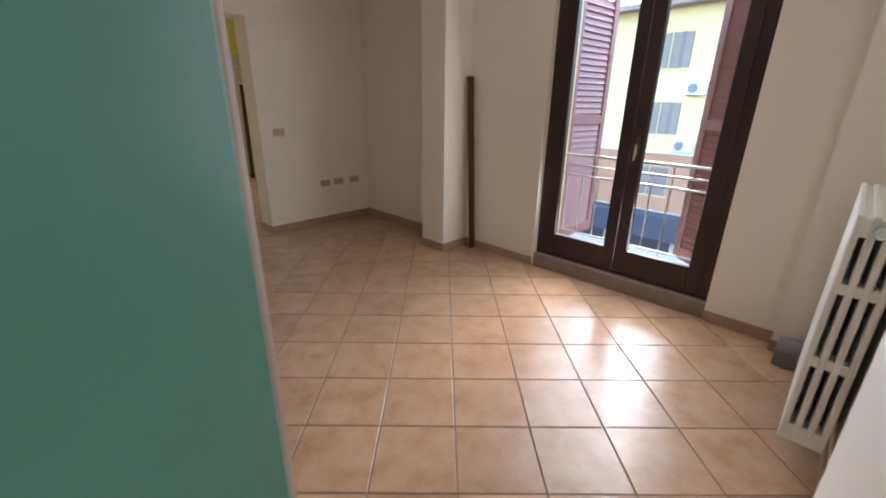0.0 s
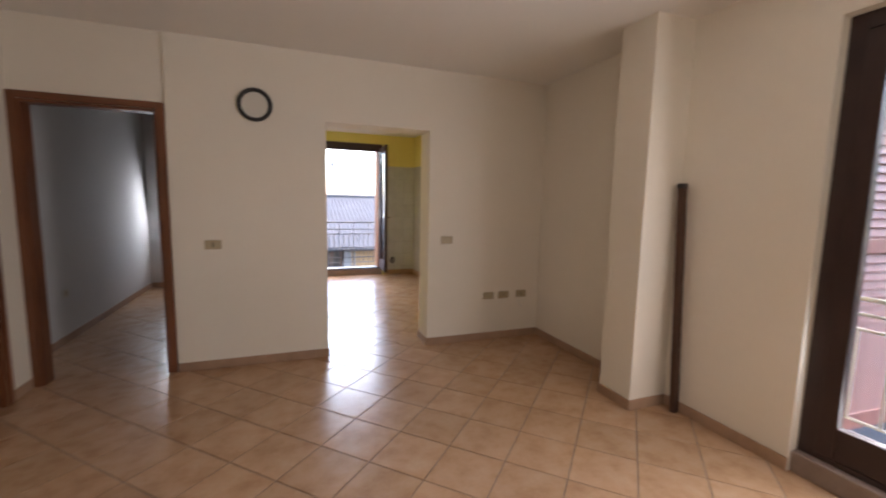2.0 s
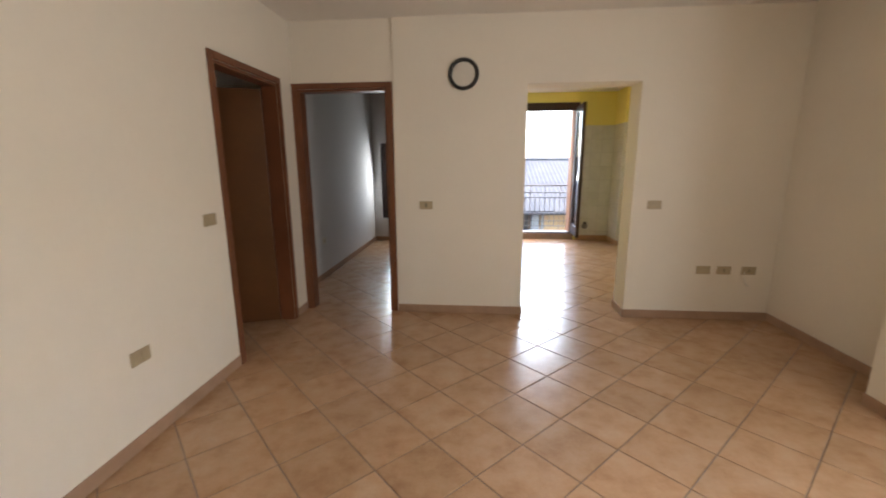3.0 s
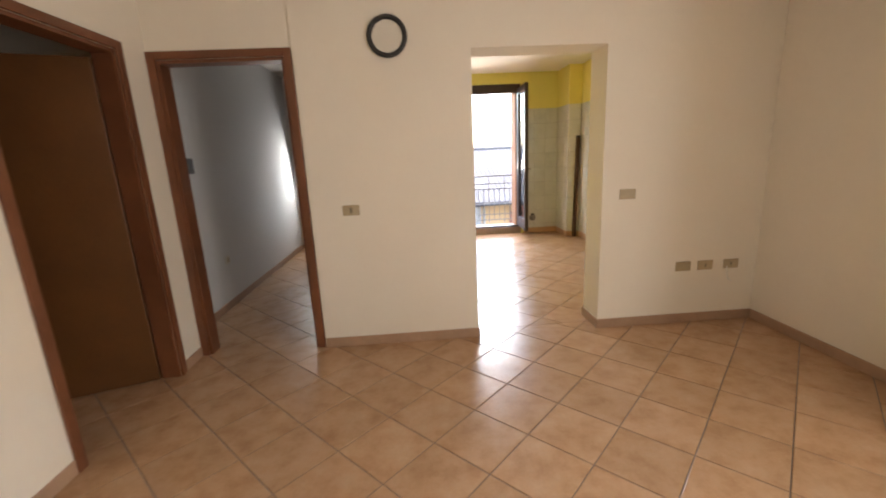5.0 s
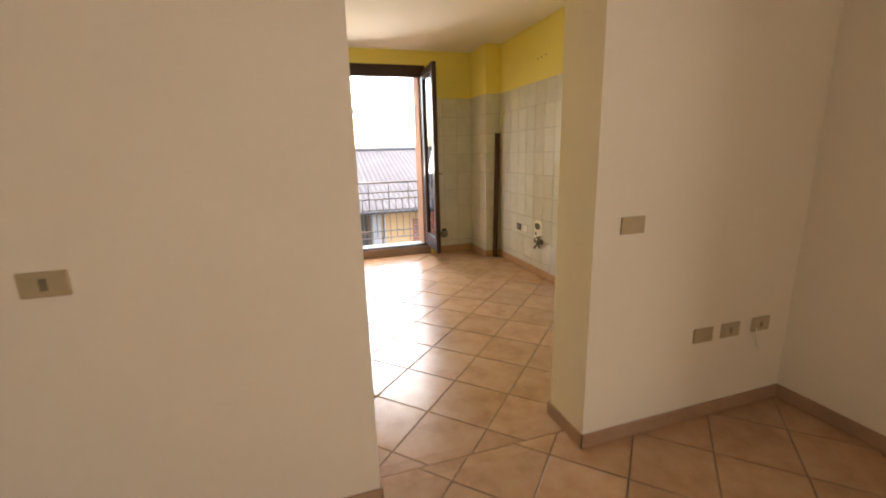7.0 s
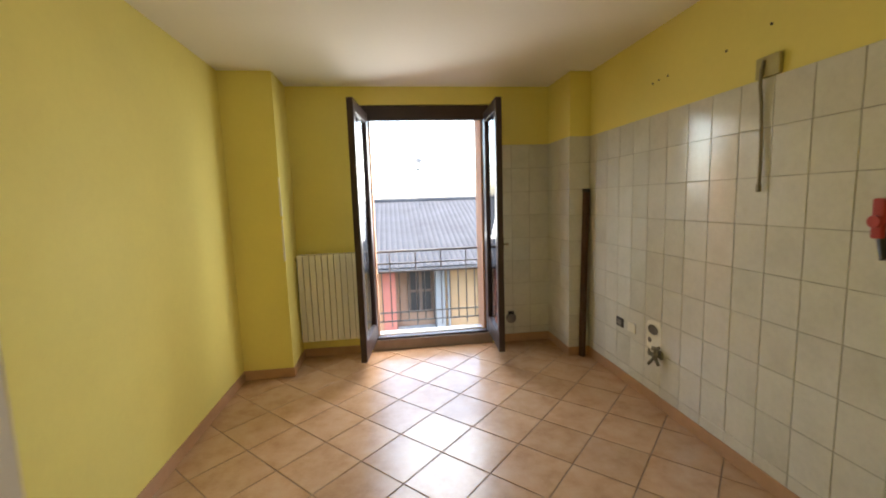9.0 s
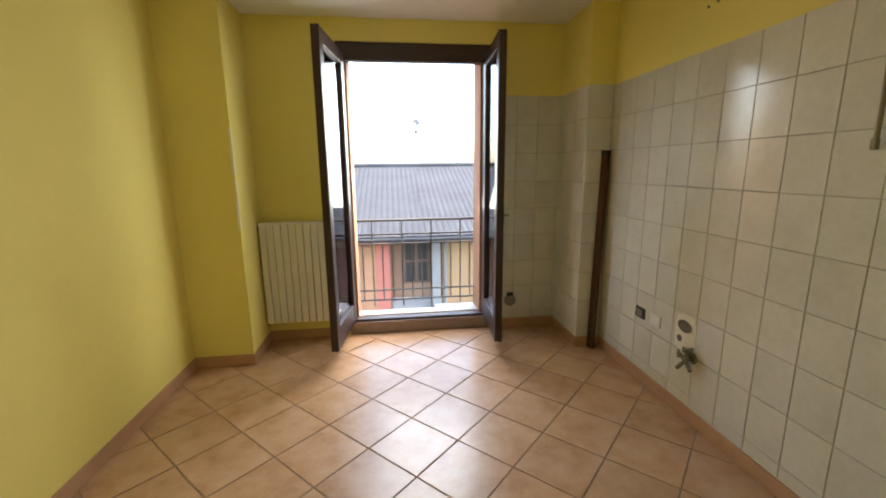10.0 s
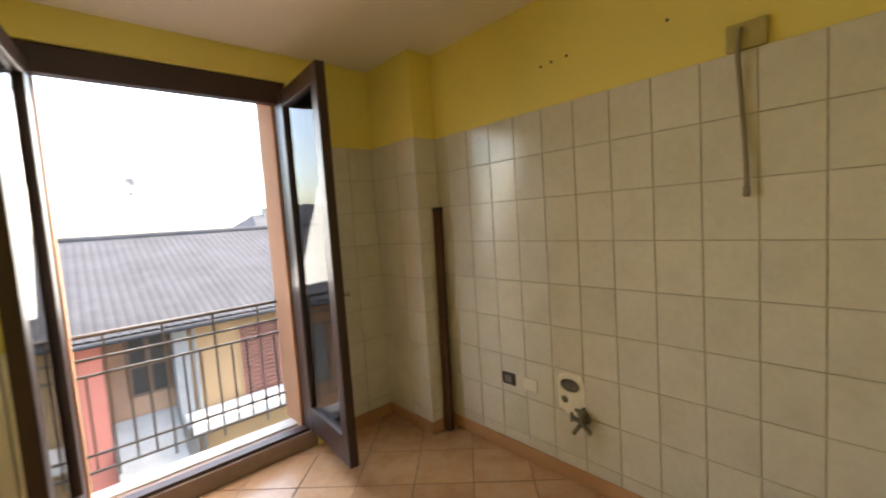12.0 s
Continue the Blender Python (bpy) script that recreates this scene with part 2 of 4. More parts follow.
def tube(points, r, name, mat, parent=None, res=6):
    cu = bpy.data.curves.new(name, "CURVE")
    cu.dimensions = "3D"
    cu.bevel_depth = r
    cu.bevel_resolution = 3
    sp = cu.splines.new("BEZIER")
    sp.bezier_points.add(len(points) - 1)
    for bp, p in zip(sp.bezier_points, points):
        bp.co = p
        bp.handle_left_type = bp.handle_right_type = "AUTO"
    sp.resolution_u = res
    tmp = bpy.data.objects.new(name, cu)
    scene.collection.objects.link(tmp)
    me = bpy.data.meshes.new_from_object(tmp.evaluated_get(bpy.context.evaluated_depsgraph_get()))
    bpy.data.objects.remove(tmp)
    me.materials.clear()
    me.materials.append(mat)
    for p in me.polygons:
        p.use_smooth = True
    ob = new(name, me)
    if parent:
        ob.parent = parent
    return ob


def structure(name, bm, mat, label, category):
    return tagged(put_mesh(name, bm, mat), label, category, kind="structure")


# ---- plan ----
H = 2.64                      # ceiling
XW, XE = -2.105, 2.21          # living room, west and east
YS = -4.50                    # living room, south
WT = 0.27                     # thickness of the wall to the kitchen
KW, KE, KN = -1.01, 2.19, 4.03   # kitchen
BW, BE, BN = -2.34, -1.13, 3.75  # small room

FOOT = [((XW - 0.12, -5.6), (2.56, 4.38)), ((-2.46, 0.14), (XW - 0.12, 4.05)), ((-3.4, -2.0), (XW - 0.12, 0.14))]

# floor slab, tiles are laid on it at the end
floor = structure("floor", boxes([(a + (-0.25,), b + (-0.004,)) for a, b in FOOT]), GROUT, "terracotta tiled floor laid on the diagonal", "floor")
structure("ceiling", boxes([(a + (H,), b + (H + 0.25,)) for a, b in FOOT]), CEIL, "smooth off-white painted ceiling", "ceiling")


def wall(name, items, mat, label):
    return structure(name, boxes(items), mat, label, "wall")


Z0 = -0.004
WY0, WY1, WZ = -3.815, -2.455, 2.36     # east window opening
wall("wall_east", [((XE, -5.6, Z0), (2.56, WY0, H)), ((XE, WY1, Z0), (2.56, WT, H)), ((XE, WY0, WZ), (2.56, WY1, H))], PAINT, "cream painted wall with a French window")
wall("wall_pillar_1", [((1.885, -1.66, Z0), (XE, -1.365, H))], PAINT, "cream painted pillar standing proud of the wall")
wall("wall_pillar_2", [((2.09, YS, Z0), (XE, -4.20, H))], PAINT, "cream painted pillar in the corner")
DBX0, DBX1, DZ = -2.055, -1.235, 2.075    # small room's doorway
PX0, PX1, PZ = 0.0, 0.945, 2.085        # passage to the kitchen
wall("wall_north", [((-3.4, 0.02, Z0), (DBX0, 0.14, H)), ((DBX0, 0.02, DZ), (DBX1, 0.14, H)), ((DBX1, 0.02, Z0), (-1.175, 0.14, H)),
                    ((-1.175, 0, Z0), (KW - 0.12, 0.14, H)), ((KW - 0.12, 0, Z0), (PX0, WT, H)), ((PX0, 0, PZ), (PX1, WT, H)), ((PX1, 0, Z0), (XE, WT, H))], PAINT, "cream painted wall with a doorway and an open passage")
DAY0, DAY1 = -1.125, -0.275
wall("wall_west", [((XW - 0.12, -5.6, Z0), (XW, DAY0, H)), ((XW - 0.12, DAY0, DZ), (XW, DAY1, H)), ((XW - 0.12, DAY1, Z0), (XW, 0.02, H))], PAINT, "cream painted wall with a wooden door")
EX0, EX1 = -1.42, -0.50
wall("wall_south", [((XW, YS - 0.3, Z0), (EX0, YS, H)), ((EX1, YS - 0.3, Z0), (XE, YS, H)), ((EX0, YS - 0.3, 2.12), (EX1, YS, H))], PAINT, "cream painted wall with the entrance doorway")
wall("wall_landing", [((XW - 0.12, -5.6, Z0), (XE, -5.5, H))], PAINT_COLD, "plain white wall of the landing")

# kitchen
KX0, KX1, KZ0, KZ = 0.10, 1.37, 0.0, 2.47
wall("wall_kitchen_west", [((KW - 0.12, WT, Z0), (KW, 4.38, H))], YELLOW, "yellow painted kitchen wall")
wall("wall_kitchen_east", [((KE, WT, Z0), (2.56, 4.38, H))], YELLOW, "yellow painted kitchen wall above white tiles")
wall("wall_kitchen_north", [((KW, KN, Z0), (KX0, 4.38, H)), ((KX1, KN, Z0), (KE, 4.38, H)), ((KX0, KN, KZ), (KX1, 4.38, H))], YELLOW, "yellow painted kitchen wall with a French window")
wall("wall_kitchen_pillar_1", [((KW, 3.57, Z0), (-0.585, KN, H))], YELLOW, "yellow painted pillar in the kitchen corner")
wall("wall_kitchen_pillar_2", [((1.99, 3.52, Z0), (KE, KN, H))], YELLOW, "yellow painted kitchen pillar tiled to head height")
wall("wall_kitchen_south", [((KW, WT, Z0), (-0.004, WT + 0.006, H)), ((PX1 + 0.004, WT, Z0), (KE, WT + 0.006, H)), ((-0.004, WT, PZ + 0.004), (PX1 + 0.004, WT + 0.006, H))], YELLOW, "yellow painted kitchen wall round the passage")

# small room
wall("wall_small_room", [((BW - 0.12, 0.14, Z0), (BW, BN + 0.3, H)), ((BE, 0.14, Z0), (KW - 0.12, BN + 0.3, H)),
                         ((BW, BN, Z0), (-2.2, BN + 0.3, H)), ((-1.86, BN, Z0), (BE, BN + 0.3, H)), ((-2.2, BN, 1.78), (-1.86, BN + 0.3, H)), ((-2.2, BN, Z0), (-1.86, BN + 0.3, 0.42))], PAINT_COLD, "white painted wall of the small room")
# dark room behind the west door
wall("wall_back_room", [((-3.4, -2.0, Z0), (-3.28, 0, H)), ((-3.28, -2.0, Z0), (XW - 0.12, -1.88, H))], PAINT_COLD, "white painted wall of the unlit room")


# ---- skirting ----
def skirting(name, runs, height=0.075, mat=SKIRT, label="brown ceramic baseboard along the wall"):
    """runs: (x0, y0, x1, y1, nx, ny): a run on a wall face, with the way out of it."""
    bm = bmesh.new()
    for x0, y0, x1, y1, nx, ny in runs:
        t = 0.010
        add_box(bm, (min(x0, x1, x0 + nx * t, x1 + nx * t), min(y0, y1, y0 + ny * t, y1 + ny * t), 0.0005),
                (max(x0, x1, x0 + nx * t, x1 + nx * t), max(y0, y1, y0 + ny * t, y1 + ny * t), height), 0.003)
    return structure(name, bm, mat, label, "baseboard")


skirting("baseboard_living", [
    (-1.175, 0, PX0 + 0.01, 0, 0, -1), (PX0, -0.01, PX0, WT + 0.02, 1, 0), (PX1, -0.01, PX1, WT + 0.02, -1, 0), (PX1 - 0.01, 0, XE, 0, 0, -1),
    (XE, -0.01, XE, -1.355, -1, 0), (1.875, -1.365, XE, -1.365, 0, 1), (1.885, -1.365, 1.885, -1.66, -1, 0), (1.875, -1.66, XE, -1.66, 0, -1),
    (XE, -1.67, XE, WY1, -1, 0), (XE, WY0, XE, -4.19, -1, 0), (2.08, -4.20, XE, -4.20, 0, 1), (2.09, -4.20, 2.09, YS, -1, 0),
    (0.40, YS, 2.09, YS, 0, 1), (XW, YS, EX0, YS, 0, 1), (XW, YS, XW, DAY0 - 0.05, 1, 0), (XW, DAY1 + 0.05, XW, 0, 1, 0)])
skirting("baseboard_kitchen", [
    (KW, WT, KW, 3.57, 1, 0), (KW, 3.57, -0.575, 3.57, 0, -1), (-0.585, 3.57, -0.585, KN, 1, 0), (-0.585, KN, KX0 - 0.04, KN, 0, -1),
    (KX1 + 0.04, KN, 1.99, KN, 0, -1), (1.99, 3.51, 1.99, KN, -1, 0), (1.98, 3.52, KE, 3.52, 0, -1), (KE, WT, KE, 3.51, -1, 0),
    (KW, WT + 0.006, PX0, WT + 0.006, 0, 1), (PX1, WT + 0.006, KE, WT + 0.006, 0, 1)], 0.085, SKIRT_WARM, "terracotta ceramic baseboard along the kitchen walls")
skirting("baseboard_small_room", [(BW, 0.12, BW, BN, 1, 0), (BW, BN, BE, BN, 0, -1)])


# ---- French windows ----
def sash(name, w, h, parent, hinge_sign, label, handle="", knob_z=1.0):
    """A glazed sash in its own frame: hinge line at x = 0, the leaf runs to hinge_sign * w; y is its thickness."""
    s = new(name)
    s.parent = parent
    tagged(s, label)
    t, st, br, tr = 0.028, 0.085, 0.17, 0.10
    X = lambda a, b: (min(a * hinge_sign, b * hinge_sign), max(a * hinge_sign, b * hinge_sign))
    a, b = X(0, st)
    part("stile", box((a, -t, 0), (b, t, h), 0.006), WOOD_DARK, s)
    a, b = X(w - st, w)
    part("stile", box((a, -t, 0), (b, t, h), 0.006), WOOD_DARK, s)
    a, b = X(st, w - st)
    part("rail", box((a, -t + 0.002, 0), (b, t - 0.002, br), 0.005), WOOD_DARK, s)
    part("rail", box((a, -t + 0.002, h - tr), (b, t - 0.002, h), 0.005), WOOD_DARK, s)
    bm = bmesh.new()
    add_box(bm, (a, -0.004, br), (b, 0.004, h - tr))
    g = part("pane", bm, GLASS, s, "clear glass pane")
    g.visible_shadow = False
    if handle:
        x = (w - st * 0.5) * hinge_sign
        bm = bmesh.new()
        add_box(bm, (x - 0.014, -t - 0.008, knob_z - 0.06), (x + 0.014, -t, knob_z + 0.06), 0.003)
        part("handle_plate", bm, BRASS, s)
        bm = rod((x, -t - 0.006, knob_z), (x, -t - 0.04, knob_z), 0.008)
        if handle == "lever":
            add_rod(bm, (x, -t - 0.037, knob_z + 0.005), (x, -t - 0.037, knob_z - 0.10), 0.008)
        else:
            bmesh.ops.create_uvsphere(bm, u_segments=12, v_segments=8, radius=0.013, matrix=Matrix.Translation((x, -t - 0.04, knob_z)))
        part("handle", bm, BRASS if handle == "lever" else CHROME, s, "small metal handle", smooth=handle != "lever")
    return s


def window_frame(parent, w, z0, z1, side=0.05, top=0.07, bottom=0.05):
    t = 0.035
    part("window_frame", boxes([((0, -t, z0), (side, t, z1)), ((w - side, -t, z0), (w, t, z1)), ((side, -t, z1 - top), (w - side, t, z1)), ((side, -t, z0), (w - side, t, z0 + bottom))], 0.004), WOOD_DARK, parent)


# east window: closed; its local x runs along -y of the room
ew = thing("window_1", (0, 0, 0), "closed dark-stained French window with two glazed sashes", "window", kind="structure", m=pose(2.31, WY1, 0, 0, 0, -90))
W = WY1 - WY0
window_frame(ew, W, 0.115, WZ, 0.075, 0.08, 0.03)
sw = (W - 0.15) / 2
s1 = sash("sash", sw - 0.003, 2.13, ew, 1, "closed window sash")
s1.location = (0.075, -0.012, 0.147)
s2 = sash("sash", sw - 0.003, 2.13, ew, -1, "closed window sash", "lever", 0.95)
s2.location = (W - 0.075, -0.012, 0.147)
# the local inner side of this window looks into the room
structure("threshold_1", boxes([((XE + 0.015, WY0, 0.0), (2.60, WY1, 0.115))], 0.006), STEP, "low stone threshold under the French window", "threshold")

# kitchen window: both sashes stand open into the room
kw = thing("window_2", (0, 0, 0), "open dark-stained French window, both sashes swung inward", "window", kind="structure", m=pose(KX0, KN + 0.06, 0))
KWID = KX1 - KX0
window_frame(kw, KWID, 0.115, KZ, 0.055, 0.14, 0.02)
k1 = sash("sash", 0.66, 2.24, kw, 1, "window sash swung open into the kitchen")
k1.matrix_basis = pose(0.035, -0.055, 0.145, 0, 0, -97)
k2 = sash("sash", 0.66, 2.24, kw, -1, "window sash swung open into the kitchen", "knob", 0.98)
k2.matrix_basis = pose(KWID - 0.035, -0.055, 0.145, 0, 0, 86)
structure("threshold_2", boxes([((KX0, KN + 0.01, 0.0), (KX1, 4.22, 0.112))], 0.006), STEP, "low stone threshold under the French window", "threshold")
structure("window_sill_2", boxes([((KX0 + 0.04, 4.20, 0.05), (KX1 - 0.04, 4.33, 0.125))], 0.01), STONE, "pale stone sill outside the kitchen window", "sill")
structure("window_sill_1", boxes([((2.45, WY0 - 0.02, 0.05), (2.78, WY1 + 0.02, 0.13))], 0.01), STONE, "pale stone sill outside the window", "sill")


def railing(name, w, zs, bars, label, m, tall=(), mat=None):
    mat = mat or METAL
    r = thing(name, (0, 0, 0), label, "railing", m=m)
    for i, z in enumerate(zs):
        part("rail", rod((0, 0, z), (w, 0, z), 0.013 if i == 0 else 0.009, 8), mat, r)
    for i in range(bars):
        x = w * (i + 0.5) / bars
        top = zs[0] if i in tall else zs[2]
        part("bar", rod((x, 0, zs[-1] - 0.06 if i in tall else zs[-1]), (x, 0, top), 0.007, 6), mat, r)
    return r


railing("balcony_railing", W + 0.06, (0.945, 0.86, 0.775, 0.26), 10, "grey metal railing outside the French window", pose(2.62, WY1 + 0.03, 0, 0, 0, -90), (3, 6))
railing("balcony_railing", KWID + 0.06, (0.99, 0.855, 0.76, 0.30, 0.20), 14, "grey metal railing outside the kitchen window", pose(KX0 - 0.03, 4.40, 0), (2, 5, 8, 11), RAIL_DARK)


def shutter(m, w, h, label):
    s = thing("window_shutter", (0, 0, 0), label, "shutter", "open shutters", m=m)
    t = 0.02
    part("shutter_frame", boxes([((0, -t, 0), (0.07, t, h)), ((w - 0.07, -t, 0), (w, t, h)), ((0.07, -t, 0), (w - 0.07, t, 0.1)), ((0.07, -t, h - 0.1), (w - 0.07, t, h)), ((0.07, -t, h * 0.48), (w - 0.07, t, h * 0.48 + 0.08))], 0.003), SHUTTER, s)
    me = None
    n = int((h - 0.2) / 0.05)
    for i in range(n):
        z = 0.125 + i * 0.05
        if abs(z - h * 0.48 - 0.04) < 0.035:
            continue
        if me is None:
            bm = bmesh.new()
            add_box(bm, (0.066, -0.004, -0.036), (w - 0.066, 0.004, 0.036), 0, pose(0, 0, 0, -20))
            ob = part("slat", bm, SHUTTER, s)
            me = ob.data
        else:
            ob = new("slat", me)
            ob.parent = s
        ob.location = (0, 0, z)
    return s


shutter(pose(2.615, WY0 - 0.02, 0.14, 0, 0, 50), 0.60, 2.18, "red-brown louvred shutter folded back outside the window")
shutter(pose(2.615, WY1 + 0.02, 0.14, 0, 0, -4), 0.60, 2.18, "red-brown louvred shutter folded back outside the window")


# ---- interior doors ----
def door_casing(name, w, h, label, m, depth=0.12):
    """A wooden lining with casings; opening from x = 0 to w, wall from y = 0 to depth."""
    d = thing(name, (0, 0, 0), label, "door", kind="structure", m=m)
    c, p = 0.05, 0.016
    for y0, y1 in ((-p, -0.001), (depth + 0.001, depth + p)):
        part("casing", boxes([((-c, y0, 0), (0.004, y1, h + c)), ((w - 0.004, y0, 0), (w + c, y1, h + c)), ((0.004, y0, h), (w - 0.004, y1, h + c))], 0.004), WOOD_DOOR, d)
    part("lining", boxes([((0.0005, 0, 0), (0.022, depth, h - 0.022)), ((w - 0.022, 0, 0), (w - 0.0005, depth, h - 0.022)), ((0.0005, 0, h - 0.022), (w - 0.0005, depth, h - 0.0005))], 0.002), WOOD_DOOR, d)
    return d


door_casing("door_1", DBX1 - DBX0, DZ, "reddish-brown wooden door frame, doorway standing open", pose(DBX0, 0.02, 0))
da = door_casing("door_2", DAY1 - DAY0, DZ, "reddish-brown wooden door swung open into a dark room", pose(XW, DAY0, 0, 0, 0, 90))
leaf_w = DAY1 - DAY0 - 0.05
lf = new("door_leaf")
lf.parent = da
tagged(lf, "plain orange-brown wooden leaf, open")
lf.matrix_basis = pose(DAY1 - DAY0 - 0.024, 0.125, 0, 0, 0, 112)
bm = bmesh.new()
add_box(bm, (0, -0.02, 0.008), (leaf_w, 0.02, 2.03), 0.004)
part("panel", bm, WOOD_LEAF, lf)
bm = bmesh.new()
for sgn in (-1, 1):
    add_rod(bm, (leaf_w - 0.06, sgn * 0.02, 1.0), (leaf_w - 0.06, sgn * 0.06, 1.0), 0.009)
    add_rod(bm, (leaf_w - 0.055, sgn * 0.055, 1.0), (leaf_w - 0.18, sgn * 0.055, 1.0), 0.009)
part("door_handle", bm, CHROME, lf, "metal lever handle")

# green entrance door, standing open
ed = thing("door_3", (0, 0, 0), "green entrance door with a grey-brown edge, standing open", "door", kind="structure", m=pose(-1.40, -4.60, 0, 0, 0, math.degrees(math.atan2(0.475, 0.67))))
part("leaf", box((0, 0.0, 0.01), (0.838, 0.05, 2.08), 0.004), GREEN, ed, "green painted entrance door leaf")
part("edge_strip", box((0.8385, 0.002, 0.012), (0.845, 0.048, 2.078), 0.002), STEP, ed, "grey-brown edge of the entrance door")
part("escutcheon", box((0.5, 0.0505, 1.0), (0.62, 0.056, 1.04), 0.002), CHROME, ed, "steel escutcheon")
part("door_frame", boxes([((-0.03, -0.05, 0), (-0.004, 0.06, 2.10))], 0.004), SHUTTER, ed)
wall("wall_entrance", [((EX1, YS, Z0), (0.40, -4.42, H))], PAINT, "cream painted wall beside the entrance")


# ---- radiators ----
def radiator(n, pitch, depth, z0, z1, label, m):
    """Cast columns side by side along x, front towards -y, with slots through the end faces."""
    r = thing("radiator", (0, 0, 0), label, "radiator", m=m)
    h = z1 - z0
    bm = bmesh.new()
    w = pitch * 0.46
    cols = 4
    cw = depth / (cols + (cols - 1) * 0.75)
    step = cw * 1.75
    for c in range(cols):
        add_box(bm, (-w, c * step, 0), (w, c * step + cw, h), 0.006)
    for z in (0.0, h * 0.36, h * 0.68, h - 0.085):
        add_box(bm, (-w * 0.92, 0.004, z + (0 if z == 0 else 0.01)), (w * 0.92, depth - 0.004, z + (0.06 if 0 < z < h * 0.8 else 0.085) - 0.008), 0.004)
    first = part("column", bm, WHITE_METAL, r)
    first.location = (pitch / 2, 0, z0)
    for i in range(1, n):
        o = new("column", first.data)
        o.parent = r
        o.location = (pitch * (i + 0.5), 0, z0)
    for x, s in ((0, -1), (pitch * n, 1)):
        bm = rod((x, depth / 2, z1 - 0.045), (x + s * 0.02, depth / 2, z1 - 0.045), 0.02, 12)
        part("plug", bm, CHROME, r)
    bm = rod((pitch * n * 0.2, depth, z1 - 0.15), (pitch * n * 0.2, depth + 0.03, z1 - 0.15), 0.012)
    part("bracket", bm, METAL, r)
    part("bracket", rod((pitch * n * 0.8, depth, z1 - 0.15), (pitch * n * 0.8, depth + 0.03, z1 - 0.15), 0.012), METAL, r)
    bm = rod((-0.02, depth / 2, z0 + 0.045), (-0.05, depth / 2, z0 + 0.045), 0.012)
    add_rod(bm, (-0.045, depth / 2, z0 + 0.05), (-0.045, depth / 2, 0.0), 0.009)
    part("pipe", bm, CHROME, r)
    return r


radiator(10, 0.058, 0.095, 0.195, 1.05, "white ribbed cast radiator between pillar and window", pose(-0.57, KN - 0.125, 0))
radiator(14, 0.06, 0.14, 0.13, 1.045, "white ribbed cast column radiator under the wall", pose(1.09 + 0.84, YS + 0.165, 0, 0, 0, 180))


# grey arched shell on the floor between radiator and pillar
gc = thing("grey_arch", (0, 0, 0), "grey rounded shape on the floor by the pillar", "pipe cover", m=pose(1.93, -4.40, 0))
bm = bmesh.new()
n = 14
ends = []
for y in (0.0, 0.17):
    ends.append([bm.verts.new((0.0, y, 0.0))] + [bm.verts.new((0.075 - 0.075 * math.cos(math.pi * i / n), y, 0.05 + 0.09 * math.sin(math.pi * i / n))) for i in range(n + 1)] + [bm.verts.new((0.15, y, 0.0))])
for i in range(n + 2):
    bm.faces.new((ends[0][i], ends[0][i + 1], ends[1][i + 1], ends[1][i]))
bm.faces.new(ends[0])
bm.faces.new(ends[1])
part("shell", bm, SHUT_GREY, gc)


# ---- wooden poles leaning on walls ----
def pole(p0, p1, label, w=0.055, d=0.04):
    a, b = Vector(p0), Vector(p1)
    ob = thing("wooden_pole", p0, label, "pole", m=Matrix.Translation(a) @ (b - a).to_track_quat("Z", "Y").to_matrix().to_4x4())
    L = (b - a).length
    part("shaft", box((-w / 2, -d / 2, 0.0), (w / 2, d / 2, L), 0.005), POLE_WOOD, ob)
    part("end_cap", box((-w / 2 - 0.002, -d / 2 - 0.002, L - 0.03), (w / 2 + 0.002, d / 2 + 0.002, L + 0.003), 0.003), DARK, ob)
    return ob


pole((2.172, -1.780, 0.004), (2.150, -1.713, 1.575), "long dark wooden pole leaning on the wall", 0.062)
pole((2.10, 3.475, 0.004), (2.135, 3.485, 1.59), "long dark wooden pole leaning in the tiled corner")


# ---- wall plates ----
def plate(name, x, y, z, facing, label, w=0.12, h=0.075, mat=None, keys=0, category="switch", group="", keymat=None, dot=0.0):
    """A flush plate on a wall; facing is the heading in degrees of its outward side (0 = -y)."""
    p = thing(name, (x, y, z), label, category, group, m=pose(x, y, z, 0, 0, facing))
    part("cover", box((-w / 2, -0.009, -h / 2), (w / 2, 0, h / 2), 0.003), mat or PLATE, p)
    for i in range(keys):
        kx = (i - (keys - 1) / 2) * 0.026
        part("rocker", box((kx - 0.011, -0.0125, -0.022), (kx + 0.011, -0.0092, 0.022), 0.001), keymat or PLATE, p)
    if dot:
        part("button", box((-dot, -0.0125, -dot * 1.8), (dot, -0.0092, dot * 1.8), 0.001), CABLE, p, "small dark button")
    return p


plate("light_switch", -0.892, 0, 1.04, 0, "beige switch plate on the wall under the clock", dot=0.010)
plate("light_switch", 1.136, 0, 1.05, 0, "beige blank switch plate beside the passage")
for x in (1.613, 1.79, 1.999):
    plate("wall_socket", x, 0, 0.465, 0, "beige socket plate low on the wall" if x > 1.7 else "beige blank plate low on the wall", category="socket", group="sockets in a row", dot=0.007 if x > 1.7 else 0.0)
plate("light_switch", XW, -1.33, 1.075, 90, "beige switch plate beside the wooden door", keys=2)
plate("wall_socket", XW, -1.99, 0.47, 90, "beige socket plate low on the wall", keys=2, category="socket")
plate("light_switch", BW, 0.72, 1.40, 90, "dark grey control box on the small room's wall", 0.17, 0.13, CONTROL, 1, keymat=SHUT_GREY)
